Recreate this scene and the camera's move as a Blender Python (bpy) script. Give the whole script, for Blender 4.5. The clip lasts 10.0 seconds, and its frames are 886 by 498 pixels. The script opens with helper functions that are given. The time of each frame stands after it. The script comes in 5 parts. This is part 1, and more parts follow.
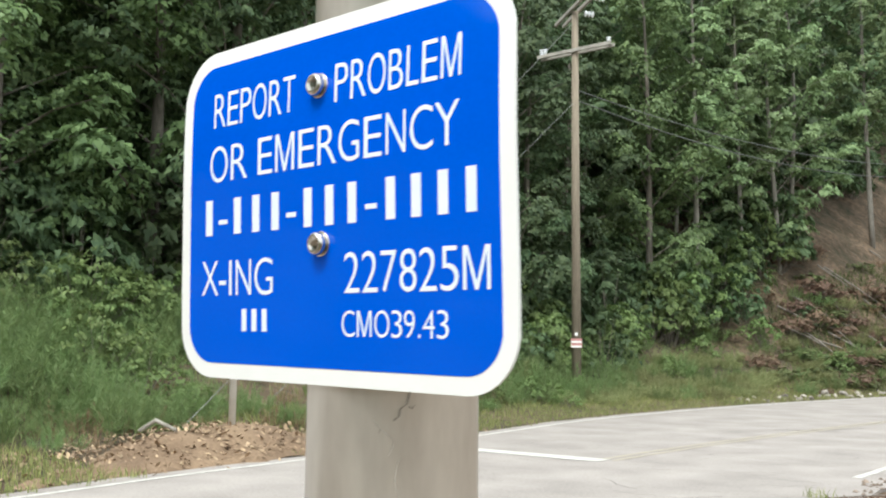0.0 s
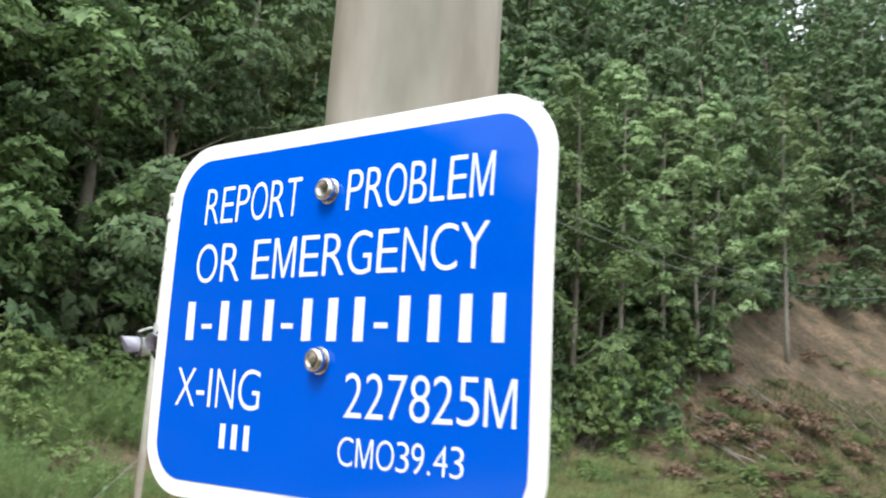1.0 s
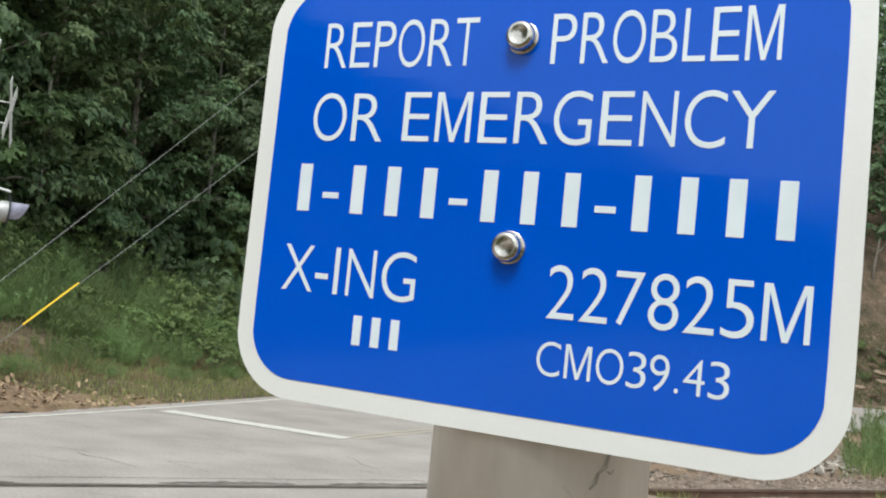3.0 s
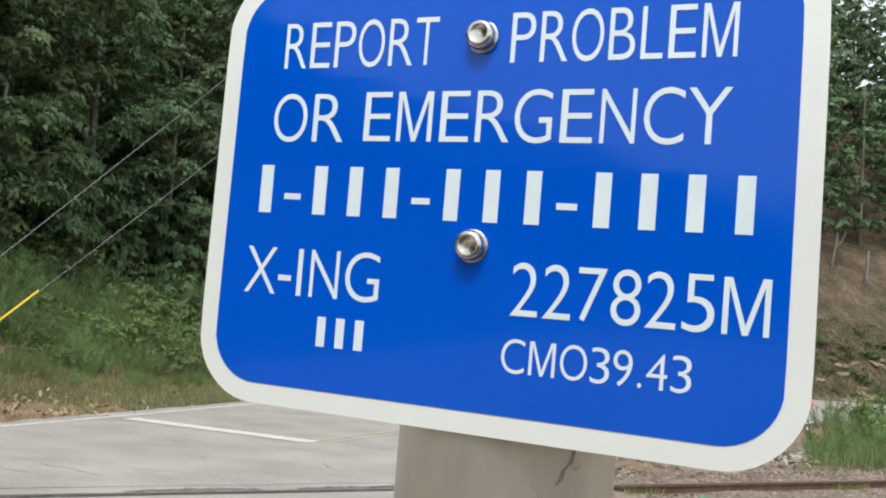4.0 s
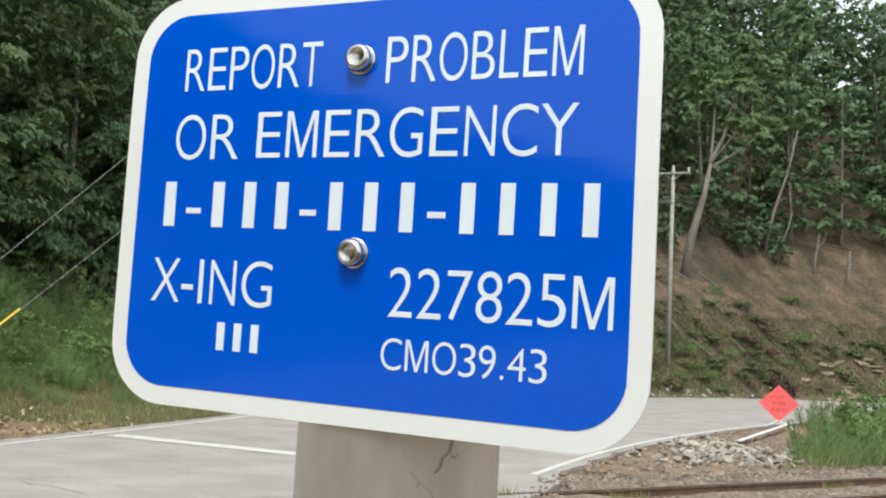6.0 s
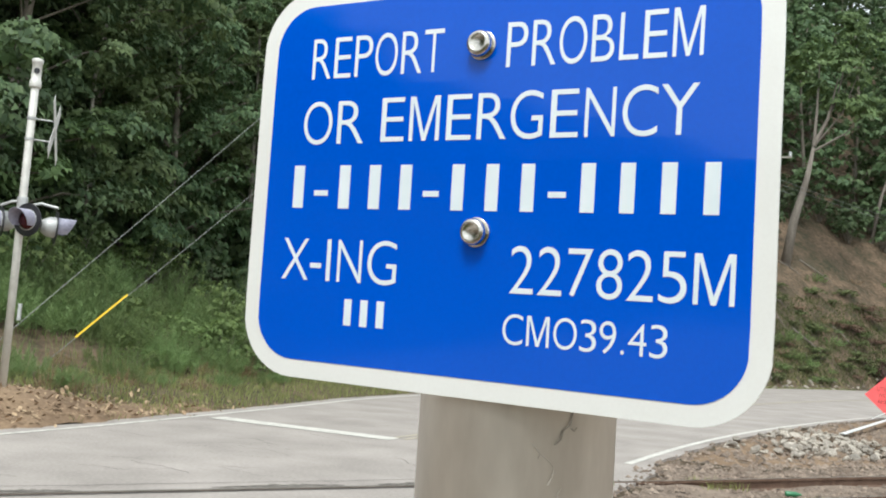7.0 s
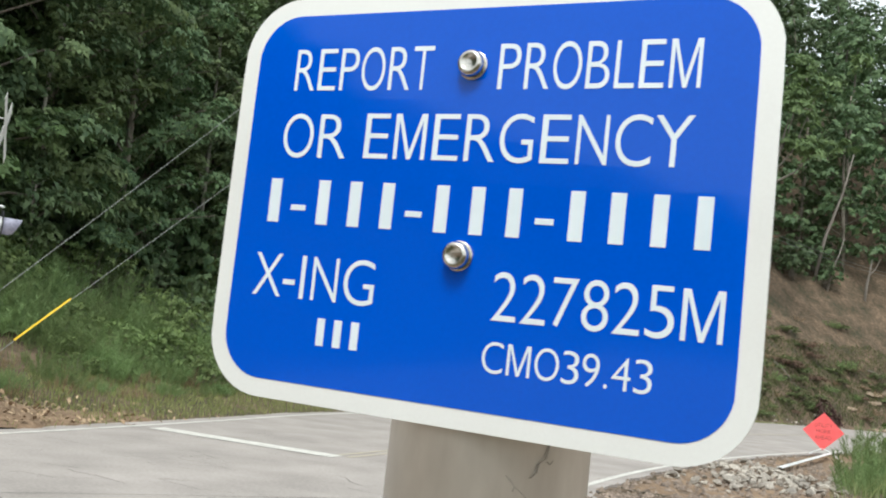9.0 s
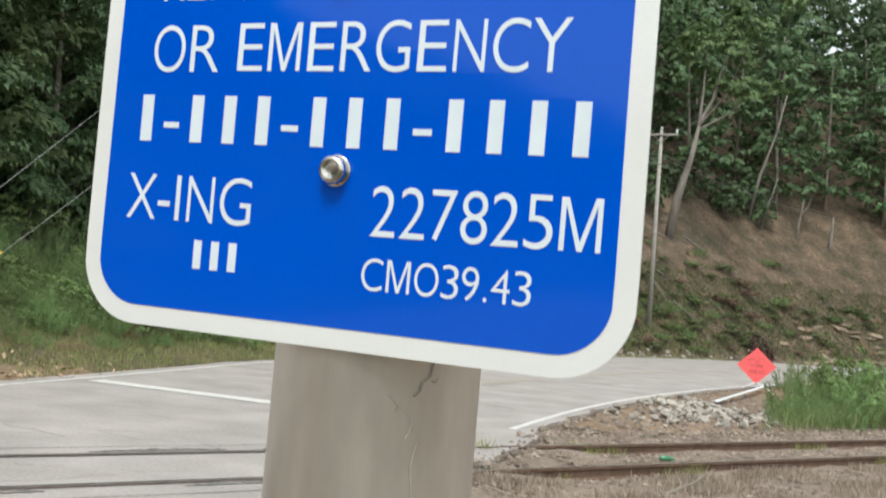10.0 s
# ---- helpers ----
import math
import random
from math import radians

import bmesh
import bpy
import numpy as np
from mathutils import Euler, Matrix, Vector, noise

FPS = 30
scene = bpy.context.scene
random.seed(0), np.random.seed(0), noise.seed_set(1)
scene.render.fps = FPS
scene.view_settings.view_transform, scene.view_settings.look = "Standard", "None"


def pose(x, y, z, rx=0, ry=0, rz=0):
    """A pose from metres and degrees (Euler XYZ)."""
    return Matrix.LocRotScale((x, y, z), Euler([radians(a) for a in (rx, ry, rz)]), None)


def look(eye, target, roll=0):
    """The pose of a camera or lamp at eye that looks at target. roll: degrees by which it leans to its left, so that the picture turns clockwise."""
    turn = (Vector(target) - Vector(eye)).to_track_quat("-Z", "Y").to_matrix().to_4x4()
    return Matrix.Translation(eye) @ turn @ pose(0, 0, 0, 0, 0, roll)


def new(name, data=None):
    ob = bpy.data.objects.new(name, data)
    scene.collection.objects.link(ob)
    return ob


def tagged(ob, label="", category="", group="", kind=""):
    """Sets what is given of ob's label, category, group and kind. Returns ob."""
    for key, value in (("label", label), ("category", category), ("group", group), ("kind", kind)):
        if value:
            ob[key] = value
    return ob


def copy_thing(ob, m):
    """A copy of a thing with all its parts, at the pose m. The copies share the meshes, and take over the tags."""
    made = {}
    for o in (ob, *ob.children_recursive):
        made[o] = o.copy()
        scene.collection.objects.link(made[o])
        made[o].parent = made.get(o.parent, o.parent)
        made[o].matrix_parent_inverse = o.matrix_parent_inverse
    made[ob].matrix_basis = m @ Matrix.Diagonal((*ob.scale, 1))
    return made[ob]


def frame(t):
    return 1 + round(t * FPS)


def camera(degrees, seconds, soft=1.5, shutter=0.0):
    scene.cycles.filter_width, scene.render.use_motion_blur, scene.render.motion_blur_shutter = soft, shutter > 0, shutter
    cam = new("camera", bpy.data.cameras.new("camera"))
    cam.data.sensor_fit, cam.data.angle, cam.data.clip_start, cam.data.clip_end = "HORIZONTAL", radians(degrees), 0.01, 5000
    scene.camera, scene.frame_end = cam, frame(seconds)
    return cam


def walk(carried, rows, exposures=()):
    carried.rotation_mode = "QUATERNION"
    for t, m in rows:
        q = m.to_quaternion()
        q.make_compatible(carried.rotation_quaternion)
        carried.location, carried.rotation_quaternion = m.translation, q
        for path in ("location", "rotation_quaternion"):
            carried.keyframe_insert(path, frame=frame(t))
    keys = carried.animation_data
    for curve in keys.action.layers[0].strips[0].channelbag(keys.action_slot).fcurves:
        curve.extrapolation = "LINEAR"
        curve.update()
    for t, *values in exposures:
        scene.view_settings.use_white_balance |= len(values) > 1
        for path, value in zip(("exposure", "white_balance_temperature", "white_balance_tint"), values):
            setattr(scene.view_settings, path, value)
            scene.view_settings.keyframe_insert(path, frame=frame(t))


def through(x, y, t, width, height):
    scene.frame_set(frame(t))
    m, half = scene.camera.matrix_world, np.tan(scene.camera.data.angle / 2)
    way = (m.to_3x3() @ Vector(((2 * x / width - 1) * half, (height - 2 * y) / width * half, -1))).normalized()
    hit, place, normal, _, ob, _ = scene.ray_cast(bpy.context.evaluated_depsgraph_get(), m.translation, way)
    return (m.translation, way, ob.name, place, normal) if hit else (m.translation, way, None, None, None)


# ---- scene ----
# ---- camera ----
cam = camera(50.2, 10.0, 1.9, 0.3)
PATH = [
    (0, (0.461, -0.402, 1.579), (-0.859, 1.084, 1.804), 0.4),
    (0.2, (0.488, -0.388, 1.58), (-0.842, 1.084, 1.838), -0.1),
    (0.5, (0.505, -0.403, 1.596), (-0.811, 1.061, 1.947), 0.2),
    (0.7, (0.477, -0.408, 1.596), (-0.799, 1.081, 1.985), 2.0),
    (1, (0.398, -0.409, 1.602), (-0.789, 1.145, 2.021), 3.7),
    (1.2, (0.345, -0.418, 1.616), (-0.77, 1.183, 2.053), 3.9),
    (1.5, (0.263, -0.426, 1.635), (-0.779, 1.23, 2.051), 4.4),
    (1.7, (0.226, -0.424, 1.63), (-0.787, 1.26, 1.998), 5.2),
    (2, (0.203, -0.429, 1.619), (-0.799, 1.28, 1.888), 5.8),
    (2.5, (0.175, -0.426, 1.603), (-0.769, 1.324, 1.812), 6.0),
    (4, (0.176, -0.425, 1.6), (-0.646, 1.386, 1.807), 4.7),
    (4.5, (0.196, -0.441, 1.604), (-0.59, 1.383, 1.839), 4.5),
    (5, (0.214, -0.423, 1.6), (-0.505, 1.429, 1.832), 4.3),
    (6.5, (0.245, -0.45, 1.597), (-0.642, 1.33, 1.81), 3.3),
    (7, (0.234, -0.459, 1.591), (-0.734, 1.281, 1.781), 3.8),
    (7.5, (0.222, -0.46, 1.59), (-0.737, 1.286, 1.768), 3.7),
    (8, (0.199, -0.467, 1.592), (-0.71, 1.303, 1.785), 4.0),
    (8.5, (0.196, -0.458, 1.586), (-0.705, 1.316, 1.789), 4.9),
    (9, (0.213, -0.454, 1.593), (-0.666, 1.327, 1.832), 6.2),
    (9.5, (0.229, -0.427, 1.595), (-0.577, 1.388, 1.827), 6.1),
    (10, (0.236, -0.423, 1.582), (-0.526, 1.421, 1.719), 4.8),
]
EXPOSURES = [(0.0, 0.74, 6080, 4), (1.2, 0.9, 6080, 4), (1.7, 0.66, 6080, 4), (2.4, 0.22, 6080, 4), (5.5, 0.33, 6080, 4), (7.5, 0.42, 6080, 4), (10.0, 0.34, 6080, 4)]
walk(cam, [(t, look(eye, target, roll)) for t, eye, target, roll in PATH], EXPOSURES)

# ---- sky and sun ----
SUN_ELEVATION, SUN_ROTATION = radians(58), radians(165)
world = bpy.data.worlds.new("sky")
scene.world = world
world.use_nodes = True
wn, wl = world.node_tree.nodes, world.node_tree.links
wn.clear()
w_out = wn.new("ShaderNodeOutputWorld")
w_bg = wn.new("ShaderNodeBackground")
w_sky = wn.new("ShaderNodeTexSky")
w_sky.sky_type = "NISHITA"
w_sky.sun_disc = False
w_sky.sun_elevation, w_sky.sun_rotation = SUN_ELEVATION, SUN_ROTATION
w_sky.dust_density, w_sky.air_density, w_sky.ozone_density = 4.0, 1.0, 1.0
w_mix = wn.new("ShaderNodeMix")
w_mix.data_type = "RGBA"
w_mix.inputs[0].default_value = 0.75
w_mix.inputs[7].default_value = (9.5, 9.6, 9.4, 1)
wl.new(w_sky.outputs[0], w_mix.inputs[6])
wl.new(w_mix.outputs[2], w_bg.inputs[0])
w_bg.inputs[1].default_value = 0.125
wl.new(w_bg.outputs[0], w_out.inputs[0])

sun_data = bpy.data.lights.new("sun", "SUN")
sun_data.energy, sun_data.angle, sun_data.color = 2.1, radians(18), (1.0, 0.97, 0.92)
sun = new("sun", sun_data)
sun.matrix_world = look((30 * math.sin(SUN_ROTATION), 30 * math.cos(SUN_ROTATION), 30 * math.tan(SUN_ELEVATION)), (0, 0, 0))

# ---- materials ----
def nodes_of(name):
    m = bpy.data.materials.new(name)
    m.use_nodes = True
    return m, m.node_tree.nodes, m.node_tree.links, m.node_tree.nodes["Principled BSDF"]


def surface(name, dark, light, scale=4.0, rough=0.8, metal=0.0, bump=0.3, fine=60.0, stretch=(1, 1, 1), coat=0.0, island=0.0, mid=None, depth=0.01, rand=0.0, contrast=0.5):
    """Colour between two tones at two scales, with fine relief. Object coordinates, in metres."""
    m, n, l, b = nodes_of(name)
    co = n.new("ShaderNodeTexCoord")
    mp = n.new("ShaderNodeMapping")
    mp.inputs["Scale"].default_value = stretch
    l.new(co.outputs["Object"], mp.inputs[0])
    big, small = n.new("ShaderNodeTexNoise"), n.new("ShaderNodeTexNoise")
    big.inputs["Scale"].default_value, big.inputs["Detail"].default_value = scale, 5
    small.inputs["Scale"].default_value, small.inputs["Detail"].default_value = fine, 4
    l.new(mp.outputs[0], big.inputs[0])
    l.new(mp.outputs[0], small.inputs[0])
    mix = n.new("ShaderNodeMath")
    mix.operation = "MULTIPLY_ADD"
    mix.inputs[1].default_value = 0.45
    l.new(small.outputs[0], mix.inputs[0])
    half = n.new("ShaderNodeMath")
    half.operation = "MULTIPLY"
    half.inputs[1].default_value = 0.55
    l.new(big.outputs[0], half.inputs[0])
    l.new(half.outputs[0], mix.inputs[2])
    ramp = n.new("ShaderNodeValToRGB")
    ramp.color_ramp.elements[0].position, ramp.color_ramp.elements[1].position = 0.5 - contrast * 0.3, 0.5 + contrast * 0.3
    ramp.color_ramp.elements[0].color, ramp.color_ramp.elements[1].color = (*dark, 1), (*light, 1)
    if mid:
        ramp.color_ramp.elements.new(0.5).color = (*mid, 1)
    l.new(mix.outputs[0], ramp.inputs[0])
    out = ramp.outputs[0]
    if island or rand:
        hs = n.new("ShaderNodeHueSaturation")
        if island:
            src = n.new("ShaderNodeNewGeometry").outputs["Random Per Island"]
        else:
            src = n.new("ShaderNodeObjectInfo").outputs["Random"]
        rg = n.new("ShaderNodeMapRange")
        rg.inputs[3].default_value, rg.inputs[4].default_value = 1 - (island or rand), 1 + (island or rand)
        l.new(src, rg.inputs[0])
        l.new(rg.outputs[0], hs.inputs["Value"])
        l.new(out, hs.inputs["Color"])
        out = hs.outputs[0]
    l.new(out, b.inputs["Base Color"])
    b.inputs["Roughness"].default_value, b.inputs["Metallic"].default_value = rough, metal
    if coat:
        b.inputs["Coat Weight"].default_value, b.inputs["Coat Roughness"].default_value = coat, 0.08
    if bump:
        bp = n.new("ShaderNodeBump")
        bp.inputs["Strength"].default_value, bp.inputs["Distance"].default_value = bump, depth
        l.new(mix.outputs[0], bp.inputs["Height"])
        l.new(bp.outputs[0], b.inputs["Normal"])
    return m


def leafy(name, dark, light, through=0.35, rough=0.55):
    """Leaves: tone differs from leaf to leaf and from plant to plant; some light passes through."""
    m, n, l, b = nodes_of(name)
    geo, info = n.new("ShaderNodeNewGeometry"), n.new("ShaderNodeObjectInfo")
    ramp = n.new("ShaderNodeValToRGB")
    ramp.color_ramp.elements[0].color, ramp.color_ramp.elements[1].color = (*dark, 1), (*light, 1)
    l.new(geo.outputs["Random Per Island"], ramp.inputs[0])
    hs = n.new("ShaderNodeHueSaturation")
    for k, lo, hi in (("Hue", 0.485, 0.512), ("Value", 0.75, 1.25)):
        rg = n.new("ShaderNodeMapRange")
        rg.inputs[3].default_value, rg.inputs[4].default_value = lo, hi
        l.new(info.outputs["Random"], rg.inputs[0])
        l.new(rg.outputs[0], hs.inputs[k])
    l.new(ramp.outputs[0], hs.inputs["Color"])
    l.new(hs.outputs[0], b.inputs["Base Color"])
    b.inputs["Roughness"].default_value = rough
    b.inputs["Specular IOR Level"].default_value = 0.3
    tr = n.new("ShaderNodeBsdfTranslucent")
    l.new(hs.outputs[0], tr.inputs[0])
    ms = n.new("ShaderNodeMixShader")
    ms.inputs[0].default_value = through
    l.new(b.outputs[0], ms.inputs[1])
    l.new(tr.outputs[0], ms.inputs[2])
    l.new(ms.outputs[0], n["Material Output"].inputs["Surface"])
    return m


SIGN_BLUE = surface("sign_blue", (0.0, 0.078, 0.54), (0.0, 0.088, 0.6), 9, 0.5, 0, 0.02, 400, coat=0.65, depth=0.0005)
SIGN_BLUE.node_tree.nodes["Principled BSDF"].inputs["Specular IOR Level"].default_value = 0.0
SIGN_BLUE.node_tree.nodes["Principled BSDF"].inputs["Coat IOR"].default_value = 1.5
SIGN_WHITE = surface("sign_white", (0.765, 0.745, 0.71), (0.8, 0.785, 0.75), 25, 0.35, 0, 0.03, 500, coat=0.3, depth=0.0005)
LETTER_WHITE = surface("letter_white", (0.7, 0.76, 0.79), (0.76, 0.81, 0.84), 30, 0.4, 0, 0.0)
SIGN_BACK = surface("sign_aluminium", (0.45, 0.45, 0.46), (0.6, 0.6, 0.6), 20, 0.4, 0.9, 0.1, 300)
STEEL = surface("bolt_steel", (0.5, 0.47, 0.42), (0.72, 0.69, 0.63), 120, 0.24, 1.0, 0.15, 900, depth=0.001)
MAST_GREY = surface("mast_metal", (0.54, 0.5, 0.44), (0.88, 0.84, 0.77), 20, 0.33, 0.45, 0.05, 60, (1, 1, 0.3), depth=0.001, contrast=0.75)
STAIN = surface("mast_stain", (0.22, 0.19, 0.155), (0.42, 0.37, 0.31), 60, 1.0, 0, 0)
ASPHALT = surface("old_asphalt", (0.235, 0.207, 0.187), (0.41, 0.363, 0.332), 0.9, 0.85, 0, 0.6, 26, depth=0.008, contrast=0.6)
CRUMBLED = surface("crumbled_asphalt", (0.06, 0.053, 0.046), (0.27, 0.24, 0.21), 14, 0.95, 0, 0.8, 60, contrast=0.5)
SEAM = surface("seam_tar", (0.035, 0.033, 0.03), (0.14, 0.13, 0.12), 6, 0.9)
LINE_WHITE = surface("worn_line_paint", (0.38, 0.355, 0.32), (0.74, 0.71, 0.65), 7, 0.7, 0, 0.2, 40, contrast=0.6)
LINE_YELLOW = surface("faded_yellow_paint", (0.36, 0.318, 0.268), (0.43, 0.365, 0.265), 3, 0.7, 0, 0.2, 40)
GRAVEL_DIRT = surface("dirt", (0.11, 0.067, 0.036), (0.29, 0.2, 0.12), 1.3, 0.95, 0, 0.8, 22, depth=0.03, mid=(0.2, 0.132, 0.08), contrast=0.65)
HILL = surface("hillside", (0.035, 0.034, 0.015), (0.18, 0.122, 0.078), 0.55, 0.95, 0, 1.0, 3.5, depth=0.35, mid=(0.095, 0.066, 0.04), contrast=0.5)
BALLAST = surface("ballast", (0.10, 0.07, 0.05), (0.31, 0.24, 0.185), 3, 0.95, 0, 1.0, 24, depth=0.05, contrast=0.8)
RAIL_STEEL = surface("rusty_rail", (0.09, 0.05, 0.032), (0.19, 0.12, 0.085), 6, 0.75, 0.3, 0.3, 60)
RAIL_TOP = surface("worn_rail_head", (0.2, 0.16, 0.13), (0.36, 0.31, 0.27), 8, 0.4, 0.7, 0.1, 60)
ROCK = surface("limestone_rock", (0.2, 0.17, 0.14), (0.5, 0.45, 0.385), 6, 0.9, 0, 0.6, 30, rand=0.38, depth=0.02)
BARK = surface("bark", (0.10, 0.085, 0.068), (0.27, 0.235, 0.19), 3, 0.95, 0, 0.8, 18, (1, 1, 0.25), depth=0.03, rand=0.3)
PALE_BARK = surface("pale_bark", (0.19, 0.17, 0.14), (0.36, 0.33, 0.28), 3, 0.95, 0, 0.6, 18, (1, 1, 0.25), depth=0.02, rand=0.2)
SNAG_BARK = surface("grey_bark", (0.14, 0.12, 0.1), (0.27, 0.24, 0.205), 3, 0.95, 0, 0.6, 18, (1, 1, 0.25), depth=0.02)
SANDSTONE = surface("sandstone", (0.16, 0.115, 0.078), (0.3, 0.23, 0.16), 0.8, 0.95, 0, 0.7, 7, (1, 1, 4), rand=0.25, depth=0.05)
CLOD = surface("clay_clod", (0.2, 0.12, 0.07), (0.42, 0.31, 0.21), 5, 0.95, 0, 0.5, 30, rand=0.3)
POLE_WOOD = surface("pole_wood", (0.16, 0.128, 0.092), (0.3, 0.25, 0.185), 4, 0.9, 0, 0.5, 40, (1, 1, 0.06), depth=0.01)
GREY_WOOD = surface("weathered_arm_wood", (0.26, 0.24, 0.21), (0.42, 0.39, 0.34), 5, 0.9, 0, 0.4, 50)
PORCELAIN = surface("porcelain", (0.72, 0.74, 0.76), (0.85, 0.86, 0.87), 30, 0.2, 0, 0)
WIRE = surface("wire", (0.12, 0.12, 0.12), (0.22, 0.22, 0.21), 5, 0.5, 0.7, 0)
GUY_STEEL = surface("guy_steel", (0.2, 0.2, 0.19), (0.34, 0.34, 0.32), 5, 0.6, 0.3, 0)
YELLOW = surface("yellow_guard", (0.75, 0.5, 0.02), (0.85, 0.62, 0.05), 8, 0.45, 0, 0)
SIGNAL_GREY = surface("signal_grey", (0.36, 0.36, 0.36), (0.56, 0.56, 0.55), 8, 0.45, 0.2, 0.05)
SIGNAL_WHITE = surface("signal_paint", (0.56, 0.54, 0.5), (0.72, 0.7, 0.65), 8, 0.5, 0.1, 0.05)
SIGNAL_BLACK = surface("signal_black", (0.012, 0.012, 0.014), (0.03, 0.03, 0.034), 12, 0.4, 0, 0.05)
HOOD_GREY = surface("faded_hood", (0.2, 0.19, 0.25), (0.4, 0.39, 0.48), 8, 0.5, 0, 0.05)
LENS_RED = surface("red_lens", (0.05, 0.006, 0.01), (0.09, 0.012, 0.016), 20, 0.15, 0, 0)
CONCRETE = surface("concrete", (0.36, 0.35, 0.33), (0.58, 0.57, 0.54), 3, 0.9, 0, 0.5, 40)
CORAL = surface("coral_fabric", (0.88, 0.1, 0.105), (0.95, 0.15, 0.15), 6, 0.6, 0, 0.1, 60)
INK = surface("faded_sign_ink", (0.22, 0.04, 0.04), (0.34, 0.07, 0.06), 20, 0.7, 0, 0)
PALE_METAL = surface("galvanised_beam", (0.6, 0.6, 0.59), (0.8, 0.8, 0.79), 6, 0.5, 0.15, 0.1)
PLATE_RED = surface("faded_red_plate", (0.42, 0.18, 0.17), (0.55, 0.28, 0.26), 20, 0.6, 0, 0)
BOTTLE = surface("green_plastic", (0.03, 0.15, 0.07), (0.06, 0.22, 0.1), 20, 0.3, 0, 0)
LEAF_A = leafy("leaf_maple", (0.08, 0.122, 0.048), (0.19, 0.26, 0.1), 0.3)
LEAF_B = leafy("leaf_poplar", (0.13, 0.19, 0.085), (0.3, 0.4, 0.18), 0.32)
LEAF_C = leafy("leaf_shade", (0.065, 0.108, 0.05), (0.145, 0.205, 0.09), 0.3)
BUSH = leafy("leaf_bush", (0.1, 0.155, 0.05), (0.24, 0.32, 0.11), 0.35)
FERN = leafy("feathery_weed", (0.135, 0.2, 0.075), (0.28, 0.37, 0.15), 0.42)
GRASS = leafy("grass_blade", (0.16, 0.2, 0.06), (0.4, 0.41, 0.16), 0.4)
BANK_WEED = leafy("bank_weed", (0.06, 0.09, 0.032), (0.19, 0.22, 0.085), 0.35)
TALL = leafy("tall_grass_blade", (0.12, 0.16, 0.06), (0.3, 0.32, 0.13), 0.4)
MEADOW = leafy("ripe_grass", (0.17, 0.2, 0.08), (0.4, 0.4, 0.19), 0.4)
DRY = leafy("dry_weed", (0.2, 0.13, 0.07), (0.4, 0.3, 0.18), 0.2)
STRAW = leafy("dead_stalk", (0.2, 0.15, 0.11), (0.46, 0.38, 0.3), 0.15)
SCORCHED = leafy("scorched_leaf", (0.045, 0.022, 0.018), (0.1, 0.05, 0.04), 0.1)
DEADLEAF = leafy("dead_leaf", (0.12, 0.075, 0.05), (0.25, 0.165, 0.11), 0.25)


# ---- mesh helpers ----
def mesh_of(name, bm, material, smooth=False):
    me = bpy.data.meshes.new(name)
    bm.to_mesh(me)
    bm.free()
    me.materials.append(material)
    if smooth:
        for p in me.polygons:
            p.use_smooth = True
    return me


def part(name, bm, material, parent=None, label="", smooth=False):
    ob = new(name, mesh_of(name, bm, material, smooth))
    ob.parent = parent
    if label:
        ob["label"] = label
    return ob


def raw(name, verts, faces, material, parent=None, smooth=False):
    me = bpy.data.meshes.new(name)
    me.from_pydata([tuple(v) for v in verts], [], [tuple(f) for f in faces])
    me.materials.append(material)
    if smooth:
        for p in me.polygons:
            p.use_smooth = True
    ob = new(name, me)
    ob.parent = parent
    return ob


def thing(name, m, label, category, group="", kind=""):
    ob = new(name)
    ob.empty_display_size = 0.1
    ob.matrix_world = m
    return tagged(ob, label, category, group, kind)


def box(bm, size, m=Matrix(), bevel=0.0):
    r = bmesh.ops.create_cube(bm, size=1.0)
    bmesh.ops.scale(bm, vec=size, verts=r["verts"])
    if bevel:
        es = list({e for v in r["verts"] for e in v.link_edges})
        rb = bmesh.ops.bevel(bm, geom=es, offset=bevel, segments=2, affect="EDGES", profile=0.5)
        vs = list({v for f in rb["faces"] for v in f.verts} | {v for v in r["verts"] if v.is_valid})
    else:
        vs = r["verts"]
    bmesh.ops.transform(bm, matrix=m, verts=vs)
    return bm


def tube(bm, pts, radii, sides=8, cap=True):
    """A tapered tube along points."""
    pts, radii = [Vector(p) for p in pts], [float(r) for r in radii]
    rings = []
    for i, p in enumerate(pts):
        d = (pts[min(i + 1, len(pts) - 1)] - pts[max(i - 1, 0)]).normalized()
        a = d.orthogonal() if abs(d.z) < 0.9 else Vector((1, 0, 0)) - d * d.x
        a.normalize()
        b = d.cross(a)
        rings.append([bm.verts.new(p + radii[i] * (a * math.cos(2 * math.pi * k / sides) + b * math.sin(2 * math.pi * k / sides))) for k in range(sides)])
    for r0, r1 in zip(rings, rings[1:]):
        for k in range(sides):
            bm.faces.new((r0[k], r0[(k + 1) % sides], r1[(k + 1) % sides], r1[k]))
    if cap:
        bm.faces.new(rings[0][::-1])
        bm.faces.new(rings[-1])
    return bm


def lathe(bm, profile, sides=24, m=Matrix()):
    """Turned body about z from (radius, height) pairs."""
    rings = []
    for r, z in profile:
        rings.append([bm.verts.new(m @ Vector((r * math.cos(2 * math.pi * k / sides), r * math.sin(2 * math.pi * k / sides), z))) for k in range(sides)])
    for r0, r1 in zip(rings, rings[1:]):
        for k in range(sides):
            bm.faces.new((r0[k], r0[(k + 1) % sides], r1[(k + 1) % sides], r1[k]))
    bm.faces.new(rings[0][::-1])
    bm.faces.new(rings[-1])
    return bm


